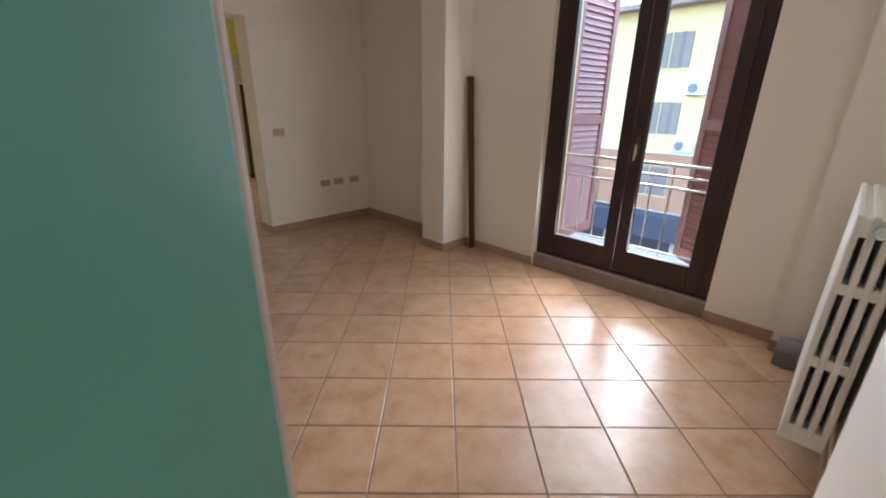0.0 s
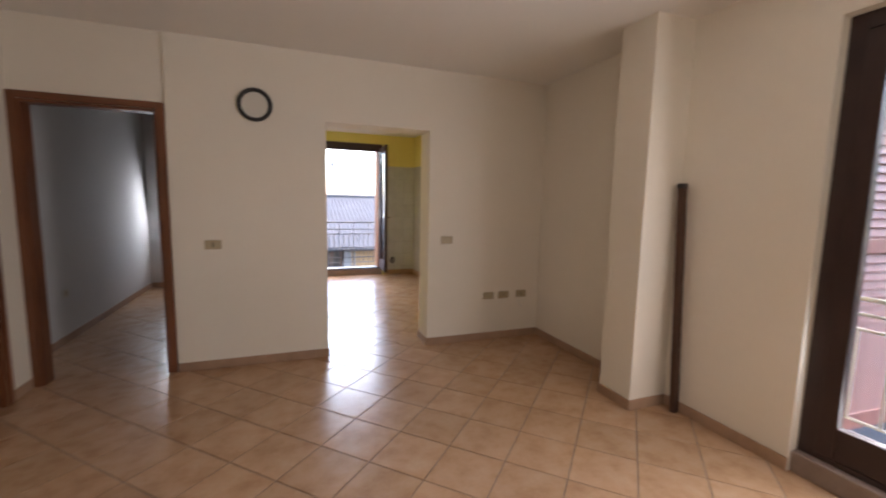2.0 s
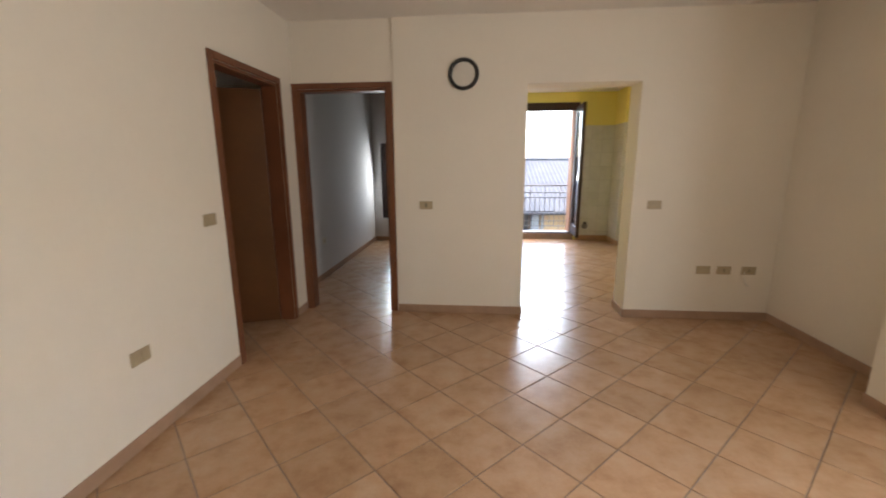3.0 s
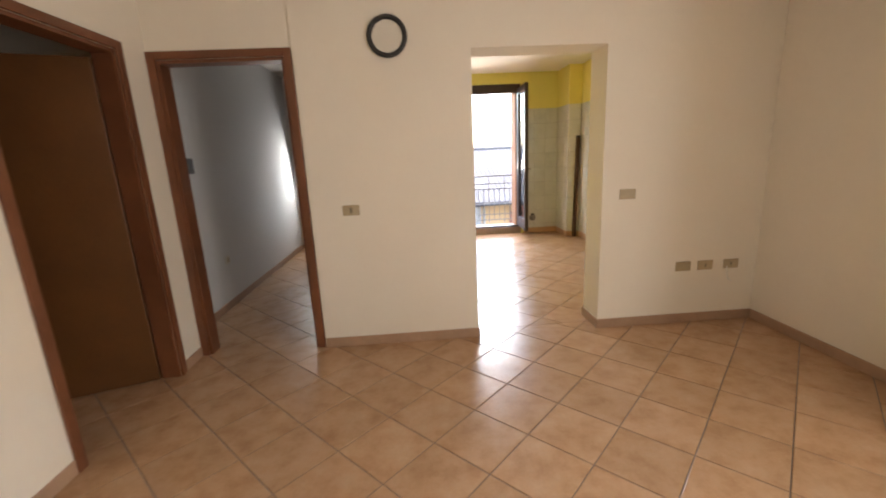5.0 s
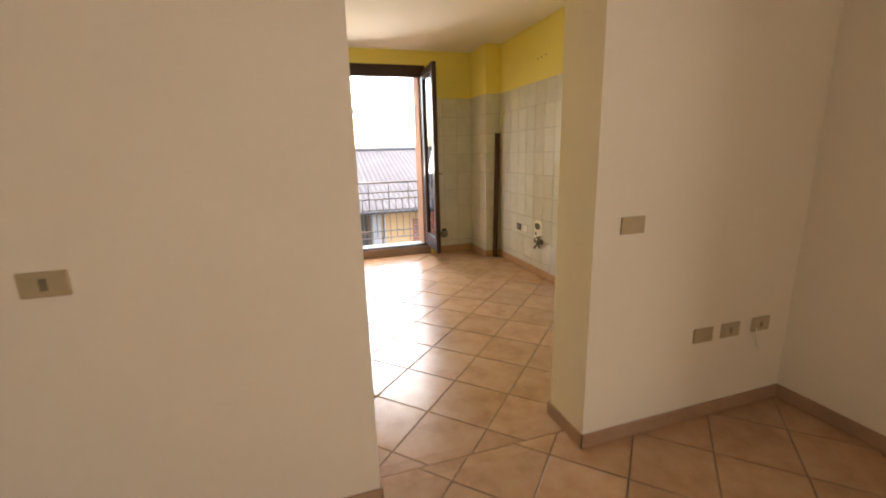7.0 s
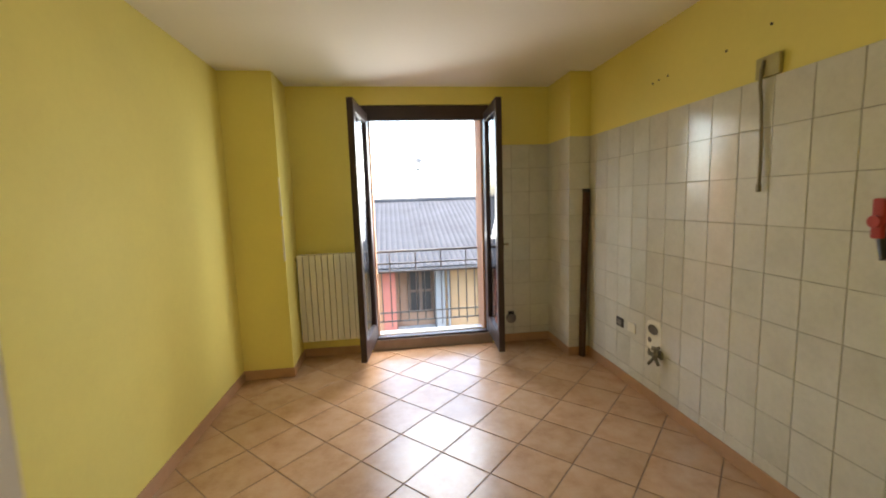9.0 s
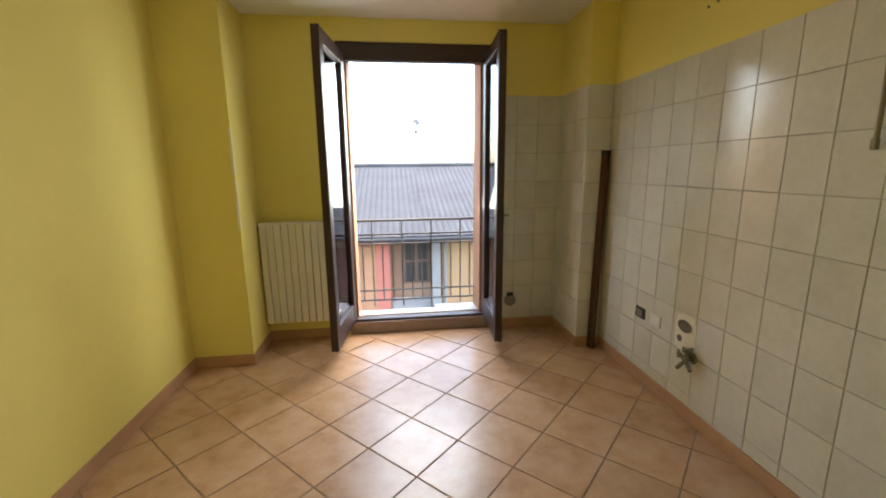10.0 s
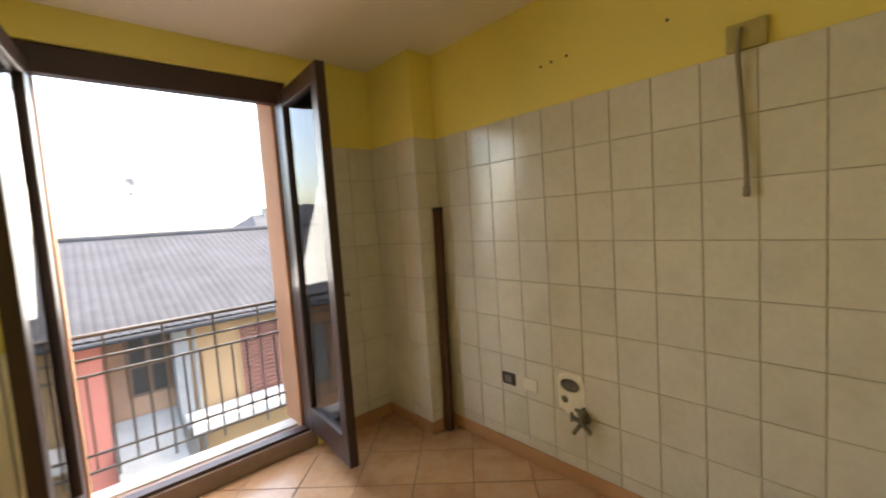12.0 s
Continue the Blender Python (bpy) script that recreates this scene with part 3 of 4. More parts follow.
plate("wall_socket", BW, 1.14, 0.475, 90, "white socket plate in the small room", 0.09, 0.08, WHITE_METAL, 1, "socket")
tube([(1.965, -0.012, 0.45), (1.965, -0.02, 0.40), (1.975, -0.022, 0.35), (2.01, -0.016, 0.325)], 0.004, "stray_wire", WHITE_METAL)
tagged(bpy.data.objects["stray_wire"], "short pale wire hanging out of a socket", "wire")

# ---- clock ----
ck = thing("clock", (-0.552, 0, 2.168), "round wall clock with a black rim, blank face", "clock", m=pose(-0.552, 0, 2.168, 90))
part("rim", lathe([(0.100, 0.0), (0.130, 0.0), (0.133, 0.018), (0.122, 0.036), (0.107, 0.030), (0.100, 0.012), (0.100, 0.0)], 40), DARK, ck, "black plastic rim", smooth=True)
part("face", lathe([(0.104, 0.002), (0.104, 0.012)], 40), CLOCK_FACE, ck, "pale clock face")

# small room window
bw = thing("window_3", (0, 0, 0), "dark-stained window of the small room, closed", "window", kind="structure", m=pose(-2.2, BN + 0.06, 0))
window_frame(bw, 0.34, 0.42, 1.78, 0.06, 0.06, 0.06)
bs = new("sash")
bs.parent = bw
part("stile", box((0.06, -0.028, 0.48), (0.12, 0.028, 1.72), 0.005), WOOD_DARK, bs)
part("stile", box((0.23, -0.028, 0.48), (0.28, 0.028, 1.72), 0.005), WOOD_DARK, bs)
part("rail", box((0.12, -0.026, 0.48), (0.22, 0.026, 0.57), 0.005), WOOD_DARK, bs)
part("rail", box((0.12, -0.026, 1.64), (0.22, 0.026, 1.72), 0.005), WOOD_DARK, bs)
part("pane", box((0.12, -0.004, 0.57), (0.22, 0.004, 1.64)), GLASS, bs, "clear glass pane").visible_shadow = False

# plastered outer reveals of the windows
structure("reveal_2", boxes([((KX0 + 0.0005, KN + 0.10, 0.112), (KX0 + 0.072, 4.42, KZ - 0.04)), ((KX1 - 0.072, KN + 0.10, 0.112), (KX1 - 0.0005, 4.42, KZ - 0.04)), ((KX0 + 0.0005, KN + 0.10, KZ - 0.04), (KX1 - 0.0005, 4.42, KZ - 0.0005))], 0.003), OUT_ORANGE, "orange plastered reveal outside the kitchen window", "reveal")
structure("reveal_1", boxes([((2.36, WY0 + 0.0005, 0.115), (2.60, WY0 + 0.02, WZ - 0.02)), ((2.36, WY1 - 0.02, 0.115), (2.60, WY1 - 0.0005, WZ - 0.02)), ((2.36, WY0 + 0.0005, WZ - 0.02), (2.60, WY1 - 0.0005, WZ - 0.0005))], 0.003), OUT_YELLOW, "pale plastered reveal outside the window", "reveal")

# ---- kitchen fittings ----
plate("wall_socket", KE - 0.008, 2.965, 0.487, -90, "black socket plate on the tiled wall", 0.10, 0.075, DARK, 2, "socket", keymat=SHUT_GREY)
plate("blank_plate", KE - 0.008, 2.80, 0.49, -90, "pale blank cover plate on the tiled wall", 0.10, 0.075, CLOCK_FACE, 0, "cover plate")

hp = thing("plaster_patch", (KE - 0.008, 2.53, 0.50), "broken plaster patch with pipe holes in the tiled wall", "plaster patch", m=pose(KE - 0.008, 2.53, 0.50, 0, 0, -90))
bm = bmesh.new()
rng = random.Random(4)
ring = [(0.09 * math.copysign(abs(math.cos(a)) ** 0.6, math.cos(a)) * rng.uniform(0.93, 1.06), 0.12 * math.copysign(abs(math.sin(a)) ** 0.6, math.sin(a)) * rng.uniform(0.93, 1.08)) for a in [2 * math.pi * i / 18 for i in range(18)]]
ring = [(max(-0.085, min(0.085, x)), z + 0.01) for x, z in ring]
f0 = [bm.verts.new((x, 0.004, z)) for x, z in ring]
f1 = [bm.verts.new((x * 0.96, -0.003, z * 0.97)) for x, z in ring]
for i in range(18):
    bm.faces.new((f0[i], f0[(i + 1) % 18], f1[(i + 1) % 18], f1[i]))
bm.faces.new(f1)
bm.faces.new(f0)
part("plaster", bm, WHITE_PLASTER, hp, "whitish crumbling plaster")
part("drain_hole", lathe([(0.046, 0.0), (0.050, 0.004), (0.044, 0.005), (0.036, -0.006), (0.030, -0.002), (0.0005, -0.002)], 24, Matrix.Translation((-0.005, -0.004, 0.055)) @ pose(0, 0, 0, 90) @ Matrix.Diagonal((1.15, 0.72, 1, 1))), HOLE, hp, "dark drain hole", smooth=True)
part("pipe_hole", lathe([(0.018, 0.0), (0.020, 0.003), (0.016, 0.004), (0.0005, 0.001)], 16, Matrix.Translation((-0.040, -0.004, -0.03)) @ pose(0, 0, 0, 90)), HOLE, hp, "small dark pipe hole", smooth=True)

tp = thing("water_tap", (KE - 0.009, 2.45, 0.395), "tarnished metal water taps low on the tiled wall", "tap", m=pose(KE - 0.009, 2.45, 0.395, 0, 0, -90))
bm = rod((0, 0.008, 0), (0, -0.06, 0), 0.016, 14)
add_rod(bm, (0, -0.04, -0.03), (0, -0.04, 0.045), 0.015, 14)
add_rod(bm, (0, -0.045, -0.01), (0.06, -0.06, -0.045), 0.012, 12)
part("body", bm, CORRODED, tp, "corroded greenish tap body")
part("wall_rose", lathe([(0.034, 0.0), (0.034, 0.004), (0.018, 0.012), (0.014, 0.004)], 20, pose(0, 0, 0, 90)), CORRODED, tp, smooth=True)
bm = rod((-0.035, -0.04, 0.05), (0.03, -0.04, 0.056), 0.009, 10)
add_rod(bm, (0, -0.07, 0.05), (0, -0.01, 0.056), 0.009, 10)
part("cross_handle", bm, CORRODED, tp)
bm = rod((-0.055, -0.055, 0.012), (-0.005, -0.05, 0.0), 0.012, 10)
add_rod(bm, (-0.05, -0.055, -0.012), (-0.05, -0.055, 0.036), 0.008, 10)
part("side_handle", bm, CORRODED, tp)
part("outlet", rod((-0.005, -0.05, -0.02), (-0.035, -0.07, -0.07), 0.011, 12), CORRODED, tp, "dark hose stub")

gt = thing("gas_valve", (KE - 0.008, 1.18, 1.38), "red gas valve with a black hose end on the tiled wall", "valve", m=pose(KE - 0.008, 1.18, 1.38, 0, 0, -90))
part("body", rod((0, 0.008, 0.0), (0, -0.05, 0.0), 0.016, 14), CHROME, gt)
part("handle", box((-0.022, -0.068, -0.045), (0.022, -0.05, 0.105), 0.008), RED, gt, "red plastic lever")
part("hub", rod((0, -0.045, 0.02), (0, -0.085, 0.02), 0.022, 16), RED, gt, "red hub")
part("hose_end", rod((0.0, -0.045, -0.02), (0.03, -0.06, -0.12), 0.016, 12), DARK, gt, "black hose end")

jb = thing("junction_box", (KE, 1.685, 2.12), "olive-grey junction box with a hanging cable", "junction box", m=pose(KE - 0.001, 1.685, 2.12, 0, 0, -90))
part("cover", box((-0.105, -0.022, -0.05), (0.025, 0, 0.05), 0.006), OLIVE, jb)
tube([(-0.055, -0.024, 0.03), (-0.063, -0.03, -0.03), (-0.058, -0.022, -0.2), (-0.045, -0.024, -0.42), (-0.040, -0.03, -0.56)], 0.008, "cable", CABLE, jb)
part("terminal", boxes([((-0.052, -0.038, -0.60), (-0.032, -0.02, -0.56))], 0.004), CABLE, jb, "loose cable terminal")

ln = thing("lamp_holder", (0.53, 1.72, H), "black bare lamp holder hanging from the ceiling", "lamp holder")
part("wire", rod((0, 0, 0), (0, 0, -0.10), 0.004, 8), DARK, ln)
part("holder", lathe([(0.004, -0.095), (0.016, -0.10), (0.020, -0.12), (0.020, -0.17), (0.017, -0.175), (0.0005, -0.165)], 18), DARK, ln, smooth=True)
part("ceiling_cap", lathe([(0.03, 0.0), (0.028, -0.012), (0.0005, -0.014)], 18), DARK, ln, smooth=True)

rc = thing("round_outlet", (1.565, KN - 0.008, 0.262), "dark round outlet cover low on the tiled wall", "outlet", m=pose(1.565, KN - 0.008, 0.262, 90))
part("cover", lathe([(0.055, 0.0), (0.055, 0.012), (0.045, 0.022), (0.0005, 0.024)], 28), SHUT_GREY, rc, smooth=True)
part("cap", box((-0.03, 0.03, 0.0), (0.03, 0.075, 0.02), 0.004), DARK, rc, "black top piece")

for y, z in ((2.63, 2.287), (2.565, 2.292), (2.475, 2.294), (2.0, 2.284), (1.735, 2.316)):
    h = thing("wall_plug", (KE, y, z), "small dark wall plug in the yellow wall", "wall plug", "wall plugs", m=pose(KE, y, z, 0, 0, -90))
    part("sleeve", rod((0, 0.004, 0), (0, -0.004, 0), 0.007, 10), DARK, h)

# broken white strip: light caught on the pillar's edge, put into its colour
cb = thing("corner_glint", (-0.585, 3.57, 1.05), "white strip on the yellow pillar's corner, painted for the light on its edge", "corner strip")
part("strip", boxes([((-0.013, -0.002, 0.0), (0.002, 0.013, 0.20)), ((-0.009, -0.0015, 0.203), (0.0015, 0.009, 0.36)), ((-0.014, -0.002, 0.39), (0.002, 0.012, 0.55)), ((-0.010, -0.0015, 0.553), (0.0015, 0.010, 0.72))], 0.0008), WHITE_PLASTER, cb)

# ---- outside ----
GZ = -6.3
structure("ground", boxes([((-400, -400, GZ - 0.5), (400, 400, GZ))]), ASPHALT, "grey asphalt street far below", "ground")


def facade_window(b, x, z, w, h, mat, trim=OUT_YELLOW):
    """A shuttered window on a facade whose face is the plane y = 0 of b, looking to -y."""
    f = new("window")
    f.parent = b
    f.location = (x, 0, z)
    part("window_frame", boxes([((-w / 2 - 0.08, -0.05, -0.06), (w / 2 + 0.08, 0.02, 0.0)), ((-w / 2 - 0.06, -0.02, 0), (-w / 2, 0.02, h)), ((w / 2, -0.02, 0), (w / 2 + 0.06, 0.02, h)), ((-w / 2 - 0.06, -0.02, h), (w / 2 + 0.06, 0.02, h + 0.07))]), trim, f)
    bm = bmesh.new()
    for s in (-1, 1):
        x0, x1 = sorted((s * 0.01, s * w / 2))
        add_box(bm, (x0, -0.05, 0.02), (x0 + 0.05, 0.0, h - 0.01))
        add_box(bm, (x1 - 0.05, -0.05, 0.02), (x1, 0.0, h - 0.01))
        n = 16
        for i in range(n):
            zz = 0.03 + (h - 0.06) * i / n
            add_box(bm, (x0 + 0.05, -0.04, zz), (x1 - 0.05, -0.008, zz + (h - 0.06) / n * 0.7))
    o = part("shutter", bm, mat, f, "closed louvred shutter")
    return f


# yellow apartment building across the street
yb = thing("apartment_building", (0, 0, 0), "yellow and orange apartment building with grey shutters across the street", "building", m=pose(21.5, 0, GZ, 0, 0, -90))
# local x runs along -y of the place
part("wall", boxes([((-16, 0, 5.40), (16, 9, 12.0))]), OUT_YELLOW, yb, "yellow plastered upper wall")
part("lower_wall", boxes([((-16, -0.02, 2.5), (16, 9, 5.38))]), OUT_ORANGE, yb, "orange plastered lower wall")
part("base_wall", boxes([((-16, 0.1, 0), (16, 9, 2.5))]), WHITE_OUT, yb, "pale ground floor wall")
part("string_course", boxes([((-16, -0.08, 5.33), (16, 0, 5.45))], 0.02), WHITE_OUT, yb)
bm = bmesh.new()
vs = [bm.verts.new(p) for p in ((-16.4, -0.7, 11.95), (16.4, -0.7, 11.95), (16.4, 4.5, 13.3), (-16.4, 4.5, 13.3), (-16.4, 9.6, 11.95), (16.4, 9.6, 11.95), (-16.4, -0.7, 11.75), (16.4, -0.7, 11.75), (16.4, 9.6, 11.75), (-16.4, 9.6, 11.75))]
for f in ((0, 1, 2, 3), (3, 2, 5, 4), (0, 6, 7, 1), (4, 5, 8, 9), (6, 9, 8, 7), (0, 3, 4, 9, 6), (1, 7, 8, 5, 2)):
    bm.faces.new([vs[i] for i in f])
# the roof's colour is lightened to carry the sky glare over its edge
part("roof", bm, GLARE_ROOF, yb, "low tiled roof, coloured pale for the glare")
for cx in (-9.6, -6.4, -3.5, -2.55, 0.1, 3.3, 6.5, 9.7):
    for cz, hh in ((9.2, 1.55), (6.25, 1.5), (3.25, 1.45)):
        facade_window(yb, cx, cz, 0.85, hh, SHUT_GREY)
for cx in (-11, -7.5, -4.0, -0.5, 3.0, 6.5):
    part("shop_window", box((cx, 0.05, 0.3), (cx + 2.6, 0.09, 2.2), 0.02), AWNING, yb, "dark shop window")
part("awning", boxes([((-14, -1.0, 2.15), (10, 0.0, 2.4)), ((-14, -1.05, 1.25), (10, -1.0, 2.4))], 0.01), AWNING, yb, "dark blue shop awning")
for ax, az in ((-1.6, 8.05), (-1.7, 5.5)):
    ac = new("air_conditioner")
    ac.parent = yb
    tagged(ac, "white wall-hung air conditioner unit")
    ac.location = (ax, 0, az)
    part("casing", box((-0.4, -0.32, 0), (0.4, -0.02, 0.55), 0.02), WHITE_OUT, ac)
    part("fan_grille", lathe([(0.21, 0.0), (0.21, 0.02), (0.17, 0.025), (0.0005, 0.018)], 24, Matrix.Translation((-0.12, -0.322, 0.28)) @ pose(0, 0, 0, 90)), SHUT_GREY, ac, smooth=True)
    part("bracket", boxes([((-0.35, -0.3, -0.04), (-0.31, 0, 0.0)), ((0.31, -0.3, -0.04), (0.35, 0, 0.0))]), METAL, ac)


# low house across the kitchen window
nb = thing("row_house", (0, 0, 0), "orange and pink house with a grey tiled roof", "house", m=pose(0, 11.5, GZ))
part("wall", box((-9, 0, 0), (0.03, 8, 5.85)), OUT_ORANGE, nb, "orange plastered wall")
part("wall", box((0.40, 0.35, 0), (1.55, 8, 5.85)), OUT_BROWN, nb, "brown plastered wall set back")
part("wall", box((1.84, 0, 0), (12, 8, 5.85)), OUT_OCHRE, nb, "ochre plastered wall")
part("pink_wall", boxes([((0.03, -0.03, 0), (0.40, 0.6, 5.85))], 0.01), OUT_PINK, nb, "pink plastered strip")
part("pillar", boxes([((1.55, -0.08, 0), (1.82, 0.6, 5.85))], 0.01), OUT_GREY, nb, "grey plastered pillar")
dw = new("window")
dw.parent = nb
dw.matrix_basis = pose(1.14, 0.335, 4.56) @ Matrix.Diagonal((1.12, 1, 0.86, 1))
part("window_frame", boxes([((-0.34, -0.04, 0.0), (-0.27, 0.01, 1.5)), ((0.27, -0.04, 0), (0.34, 0.01, 1.5)), ((-0.27, -0.04, 0), (0.27, 0.01, 0.06)), ((-0.27, -0.04, 1.44), (0.27, 0.01, 1.5)), ((-0.04, -0.04, 0.06), (0.04, 0.01, 1.44)), ((-0.27, -0.038, 0.70), (0.27, 0.008, 0.78))]), FRAME_WOOD, dw)
for px in (-0.155, 0.155):
    for z0, z1 in ((0.06, 0.70), (0.78, 1.44)):
        part("pane", box((px - 0.115, -0.012, z0), (px + 0.115, -0.002, z1)), DARK_PANE, dw, "dark window pane")
facade_window(nb, 3.28, 3.97, 0.85, 1.7, SHUTTER, OUT_OCHRE)
facade_window(nb, 5.6, 3.97, 0.85, 1.7, SHUTTER, OUT_OCHRE)
facade_window(nb, -0.72, 3.87, 0.62, 1.5, CONCRETE, OUT_ORANGE)
facade_window(nb, -5.2, 3.87, 0.85, 1.6, SHUTTER, OUT_ORANGE)
bm = bmesh.new()
quad = [(0.42, 0.3, 4.15), (1.53, 0.3, 4.15), (1.53, -1.1, 3.05), (0.42, -1.1, 3.05)]
top = [bm.verts.new(p) for p in quad]
low = [bm.verts.new((p[0], p[1], p[2] - 0.05)) for p in quad]
bm.faces.new(top[::-1])
bm.faces.new(low)
for i in range(4):
    bm.faces.new((top[i], top[(i + 1) % 4], low[(i + 1) % 4], low[i]))
part("canopy", bm, CONCRETE, nb, "pale sloping canopy over the doorway")
part("balcony", boxes([((1.6, -0.95, 3.88), (6.5, -0.09, 4.04))], 0.02), STONE, nb, "pale balcony slab")
part("gutter", rod((-9.2, -0.62, 5.98), (12.2, -0.62, 5.98), 0.05, 10), ROOF, nb, "grey metal gutter")
part("downpipe", rod((1.93, -0.05, 0.0), (1.93, -0.05, 5.9), 0.04, 10), OUT_GREY, nb)
# tiled roof: rows of half-round tiles running up the slope
bm = bmesh.new()
x0, x1, ye, yr, ze, zr = -9.3, 12.3, -0.6, 5.0, 6.02, 7.83
nx, sub = 130, 4
prof = []
for i in range(nx * sub + 1):
    a = (i % sub) / sub
    prof.append((x0 + (x1 - x0) * i / (nx * sub), 0.018 * abs(math.sin(math.pi * a))))
ny = 16
grid = []
for j in range(ny + 1):
    for lift in ((0.0, 0.018) if 0 < j < ny else (0.0,)):
        y = ye + (yr - ye) * j / ny
        z = ze + (zr - ze) * j / ny
        grid.append([bm.verts.new((x, y, z + dz + (0.03 - lift if j else 0.03))) for x, dz in prof])
for a, b in zip(grid, grid[1:]):
    for i in range(nx * sub):
        bm.faces.new((a[i], a[i + 1], b[i + 1], b[i]))
part("roof", bm, ROOF, nb, "grey tiled roof slope")
part("roof_back", boxes([((x0, yr, zr - 2.0), (x1, yr + 0.3, zr - 0.02)), ((x0, 0, 5.85), (x1, yr, 5.9))]), ROOF, nb)
part("ridge", rod((x0, yr, zr + 0.03), (x1, yr, zr + 0.03), 0.11, 10), ROOF, nb, "ridge tiles")
ch = new("chimney")
ch.parent = nb
ch.location = (6.3, 4.4, 7.5)
part("stack", box((-0.3, -0.3, 0), (0.3, 0.3, 0.75), 0.02), OUT_PINK, ch)
part("cap", box((-0.38, -0.38, 0.75), (0.38, 0.38, 0.85), 0.02), ROOF, ch)

# further roofs behind
def far_house(m, w, d, eave, ridge, hip, label):
    fb = thing("far_house", (0, 0, 0), label, "house", m=m)
    part("wall", box((-w, 0, 0), (w, d, eave + 0.1)), OUT_OCHRE, fb)
    bm = bmesh.new()
    vs = [bm.verts.new(p) for p in ((-w - 0.4, -0.5, eave), (w + 0.4, -0.5, eave), (w + 0.4 - hip, d / 2, ridge), (-w - 0.4 + hip, d / 2, ridge), (-w - 0.4, d + 0.5, eave), (w + 0.4, d + 0.5, eave))]
    for f in ((0, 1, 2, 3), (3, 2, 5, 4), (0, 3, 4), (1, 5, 2), (0, 4, 5, 1)):
        bm.faces.new([vs[i] for i in f])
    part("roof", bm, ROOF, fb)
    for cx in (-0.6 * w, 0.35 * w):
        part("chimney", boxes([((cx - 0.25, d / 2 - 0.3, ridge - 0.5), (cx + 0.25, d / 2 + 0.3, ridge + 0.35)), ((cx - 0.32, d / 2 - 0.37, ridge + 0.35), (cx + 0.32, d / 2 + 0.37, ridge + 0.45))], 0.02), OUT_GREY, fb)
    return fb


far_house(pose(-8.5, 22.0, GZ), 5.0, 6.0, 7.5, 9.1, 0.0, "distant house with a grey tiled roof")
far_house(pose(13.2, 30.0, GZ), 3.6, 6.0, 7.95, 8.95, 0.9, "distant house with a low hipped grey roof")

ta = thing("roof_antenna", (0, 0, 0), "small aerial on a thin mast on the roof", "antenna", m=pose(1.26, 12.56, 0.2))
part("mast", rod((0, 0, 0), (0, 0, 2.5), 0.004, 6), ROOF, ta)
part("dish", lathe([(0.02, 0.0), (0.085, 0.035), (0.115, 0.085), (0.105, 0.085), (0.0005, 0.02)], 18, Matrix.Translation((0, 0, 2.5)) @ pose(0, 0, 0, 60)), RAIL_DARK, ta, "small grey dish", smooth=True)
part("receiver", box((-0.05, -0.06, 2.24), (0.05, 0.02, 2.33), 0.01), RAIL_DARK, ta)

# ---- wall tiles ----
def tile_mesh(name, w, h, t, gap, chamfer, mat):
    a, b = w - gap, h - gap
    c = chamfer
    vs = [(x, 0, z) for x, z in ((0, 0), (a, 0), (a, b), (0, b))] + [(x, -t + c, z) for x, z in ((0, 0), (a, 0), (a, b), (0, b))] + [(x, -t, z) for x, z in ((c, c), (a - c, c), (a - c, b - c), (c, b - c))]
    fs = [(8, 9, 10, 11)] + [(i, (i + 1) % 4, 4 + (i + 1) % 4, 4 + i) for i in range(4)] + [(4 + i, 4 + (i + 1) % 4, 8 + (i + 1) % 4, 8 + i) for i in range(4)]
    me = bpy.data.meshes.new(name)
    me.from_pydata(vs, [], fs)
    me.materials.append(mat)
    return me


def lay_wall(parent, origin, turn, cuts, tops, t=0.008):
    """Tiles on a wall face; cuts are the joints along it, tops the joints above the skirting."""
    cache = {}
    inv = parent.matrix_world.inverted()
    rnd = random.Random(11)
    for u0, u1 in zip(cuts, cuts[1:]):
        for z0, z1 in zip(tops, tops[1:]):
            key = (round(u1 - u0, 3), round(z1 - z0, 3))
            if key not in cache:
                cache[key] = tile_mesh("wall_tile", *key, t, 0.004, 0.0012, WALL_TILE)
            o = new("wall_tile", cache[key])
            o.parent = parent
            o.matrix_basis = inv @ pose(*origin, 0, 0, turn) @ pose(u0 + 0.002, rnd.uniform(-0.0004, 0.0004), z0 + 0.002, rnd.uniform(-0.15, 0.15), 0, rnd.uniform(-0.15, 0.15))


def joints(a, b, phase, step):
    k = math.ceil((a - phase) / step + 0.1)
    out = [a]
    while phase + k * step < b - 0.02:
        out.append(phase + k * step)
        k += 1
    return out + [b]


ROWS = [0.087] + [2.07 - 0.239 * i for i in range(8, -1, -1)]
OBJ = bpy.data.objects
# on the east wall the run goes from the north end towards the south: u = 3.52 - y
lay_wall(OBJ["wall_kitchen_east"], (KE - 0.001, 3.518, 0), -90, joints(0.0, 3.518 - WT - 0.008, 3.518 - 3.402, 0.19), ROWS)
lay_wall(OBJ["wall_kitchen_north"], (KX1 + 0.06, KN - 0.001, 0), 0, joints(0.0, 1.988 - KX1 - 0.06, 0.16, 0.19), ROWS)
lay_wall(OBJ["wall_kitchen_pillar_2"], (1.989, KN - 0.010, 0), -90, joints(0.0, KN - 0.012 - 3.51, 0.11, 0.19), ROWS)
lay_wall(OBJ["wall_kitchen_pillar_2"], (1.981, 3.519, 0), 0, [0.0, KE - 0.010 - 1.981], ROWS)
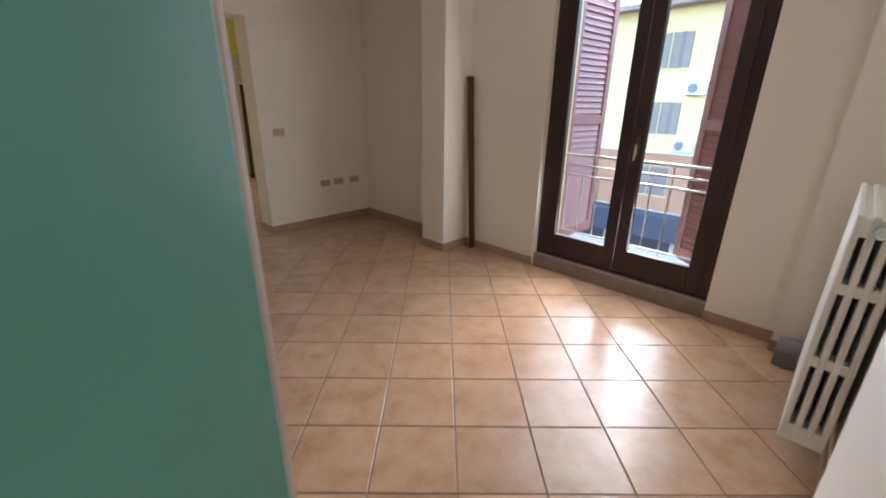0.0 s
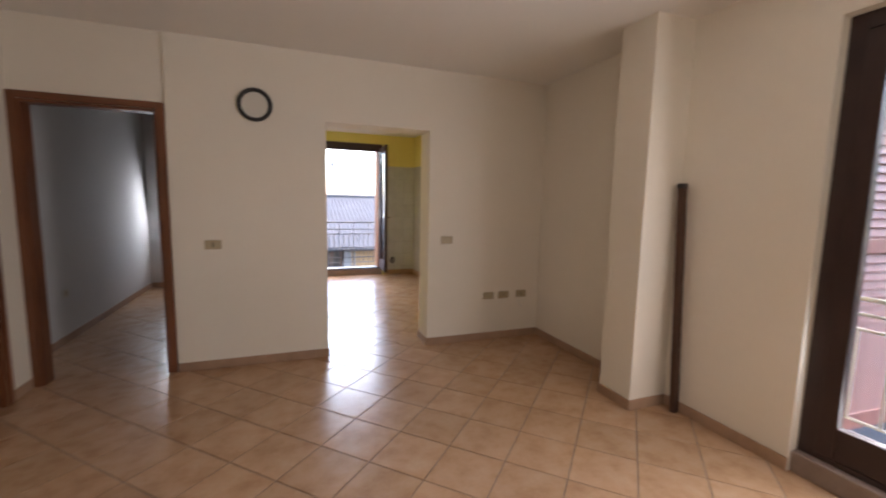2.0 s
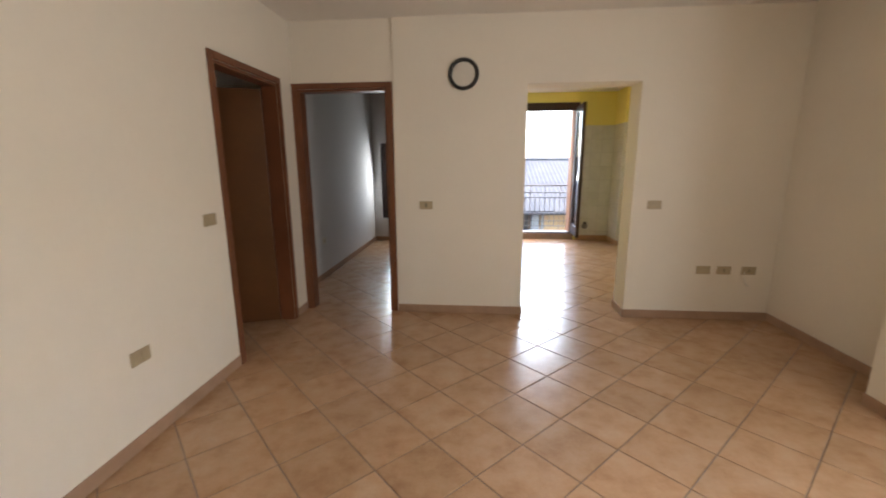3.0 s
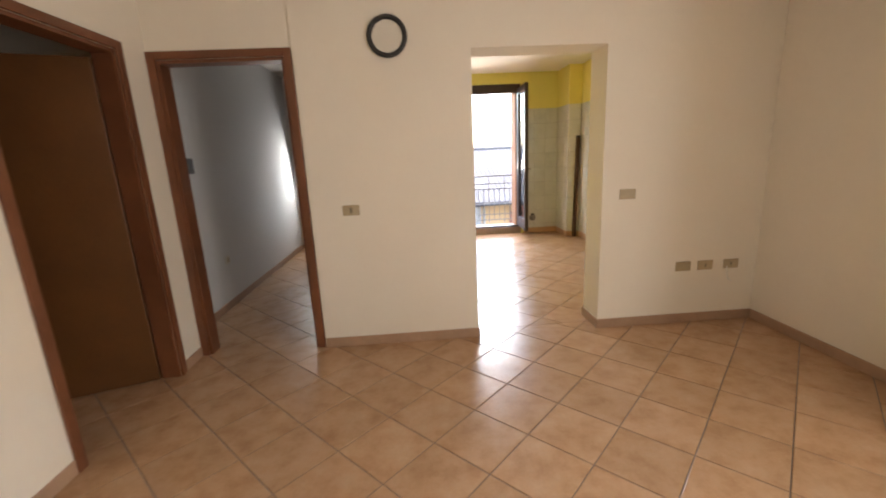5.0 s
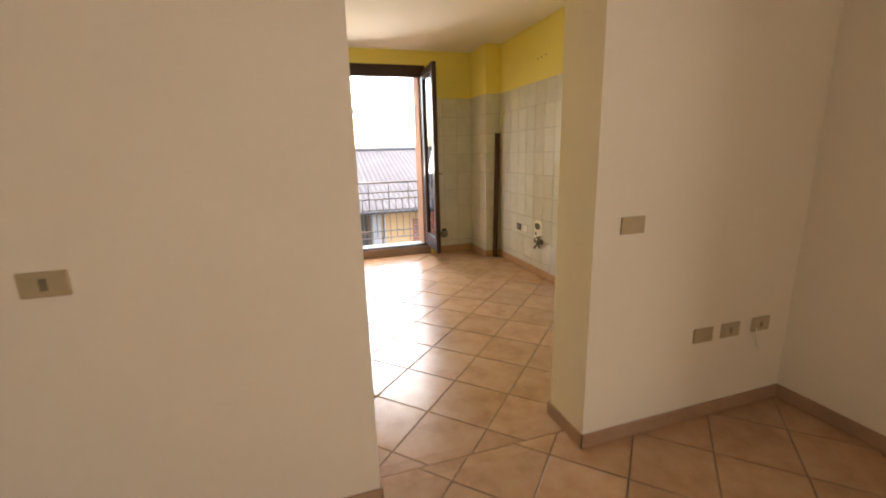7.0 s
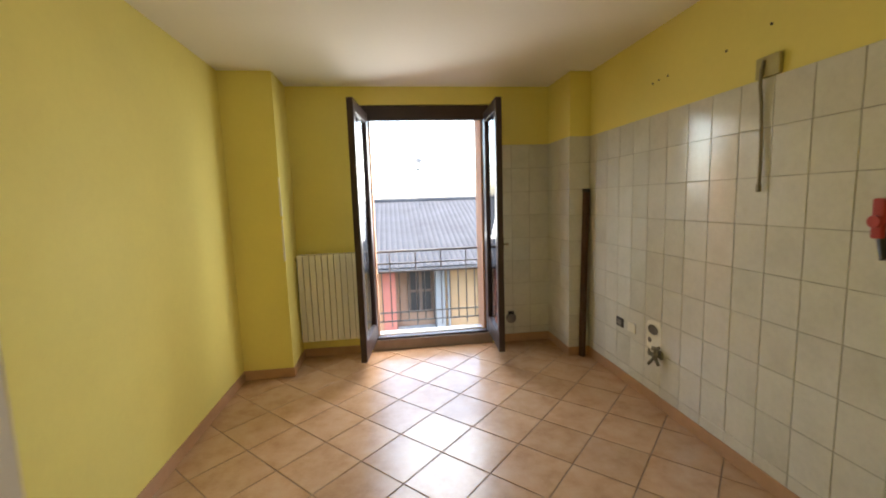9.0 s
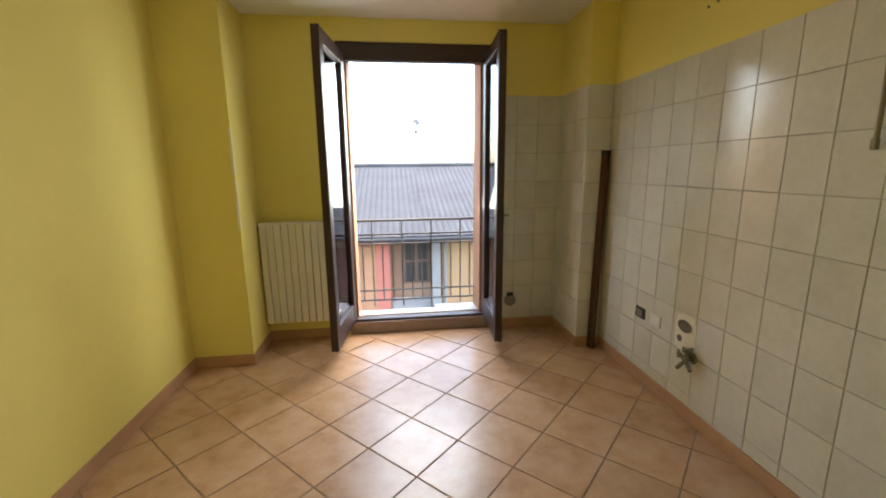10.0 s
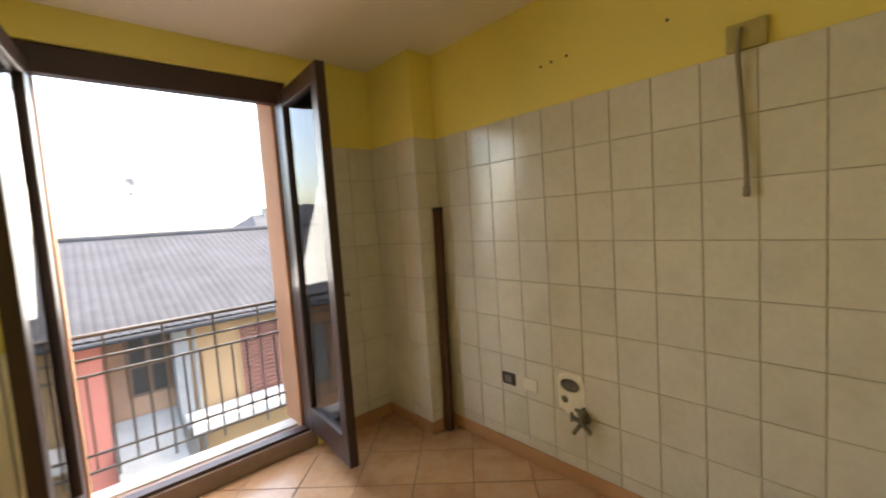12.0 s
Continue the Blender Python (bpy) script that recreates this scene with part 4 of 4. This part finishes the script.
bm = boxes([((KE - 0.004, WT + 0.008, 0.07), (KE - 0.0005, 3.519, 2.0685)), ((KX1 + 0.06, KN - 0.004, 0.07), (1.986, KN - 0.0005, 2.0685)), ((1.986, 3.516, 0.07), (1.9895, KN - 0.005, 2.0685)), ((1.986, 3.5165, 0.07), (KE - 0.005, 3.5195, 2.0685))])
structure("tile_grout", bm, WALL_GROUT, "grey grout between the wall tiles", "grout")

# ---- floor tiles, laid on the diagonal ----
GAP = 0.006
s2i = 1 / math.sqrt(2)


def floor_tile_mesh(mat, size):
    a, c, t = (size - GAP) / 2, 0.0025, 0.008
    vs = [(x * a, y * a, -t) for x, y in ((-1, -1), (1, -1), (1, 1), (-1, 1))] + [(x * a, y * a, -c * 0.7) for x, y in ((-1, -1), (1, -1), (1, 1), (-1, 1))] + [(x * (a - c), y * (a - c), 0) for x, y in ((-1, -1), (1, -1), (1, 1), (-1, 1))]
    fs = [(8, 9, 10, 11)] + [(i, (i + 1) % 4, 4 + (i + 1) % 4, 4 + i) for i in range(4)] + [(4 + i, 4 + (i + 1) % 4, 8 + (i + 1) % 4, 8 + i) for i in range(4)]
    me = bpy.data.meshes.new("floor_tile")
    me.from_pydata(vs, [], fs)
    me.materials.append(mat)
    return me


def cut_polygon(poly, x0, y0, x1, y1):
    """The part of a polygon that lies inside a rectangle."""
    for axis, lim, sgn in ((0, x0, 1), (0, x1, -1), (1, y0, 1), (1, y1, -1)):
        out = []
        for a, b in zip(poly, poly[1:] + poly[:1]):
            da, db = (a[axis] - lim) * sgn, (b[axis] - lim) * sgn
            if da >= 0:
                out.append(a)
            if da * db < 0:
                f = da / (da - db)
                out.append((a[0] + (b[0] - a[0]) * f, a[1] + (b[1] - a[1]) * f))
        poly = out
        if len(poly) < 3:
            return []
    return poly


rnd = random.Random(7)


def lay_floor(size, tu, tv, rooms):
    """Square tiles turned by 45 degrees over the rooms; tu, tv are the joints' offsets along the two diagonals."""
    fm = floor_tile_mesh(FLOOR_TILE, size)
    reach = (size - GAP) * s2i
    for i in range(-30, 30):
        for j in range(-30, 30):
            u, v = (i + 0.5) * size + tu, (j + 0.5) * size + tv
            x, y = (u - v) * s2i, (u + v) * s2i
            corners = [(x, y - reach), (x + reach, y), (x, y + reach), (x - reach, y)]
            lift, tip, lean = rnd.uniform(-0.0004, 0.0002), rnd.uniform(-0.07, 0.07), rnd.uniform(-0.07, 0.07)
            if all(any(a < px < c and b < py < d for a, b, c, d in rooms) for px, py in corners):
                o = new("floor_tile", fm)
                o.parent = floor
                o.matrix_basis = pose(x, y, lift, tip, lean, 45)
                continue
            for a, b, c, d in rooms:
                poly = cut_polygon(corners, a, b, c, d)
                if not poly:
                    continue
                n = len(poly)
                me = bpy.data.meshes.new("cut_tile")
                me.from_pydata([(px - x, py - y, z) for z in (-0.008, 0.0) for px, py in poly], [], [tuple(range(n, 2 * n))] + [(k, (k + 1) % n, n + (k + 1) % n, n + k) for k in range(n)])
                me.materials.append(FLOOR_TILE)
                o = new("floor_tile", me)
                o.parent = floor
                o.location = (x, y, lift - 0.0002)


lay_floor(0.3355, 0.2264, 0.1287, [(XW - 0.07, -5.55, XE + 0.07, 0.07), (-0.07, 0.07, PX1 + 0.07, 0.133), (BW - 0.07, 0.07, BE + 0.07, BN + 0.07), (-3.33, -1.95, XW - 0.07, 0.07)])
lay_floor(0.3435, 0.262, 0.1263, [(-0.07, 0.137, PX1 + 0.07, 0.20), (KW - 0.07, 0.20, KE + 0.07, KN + 0.07)])
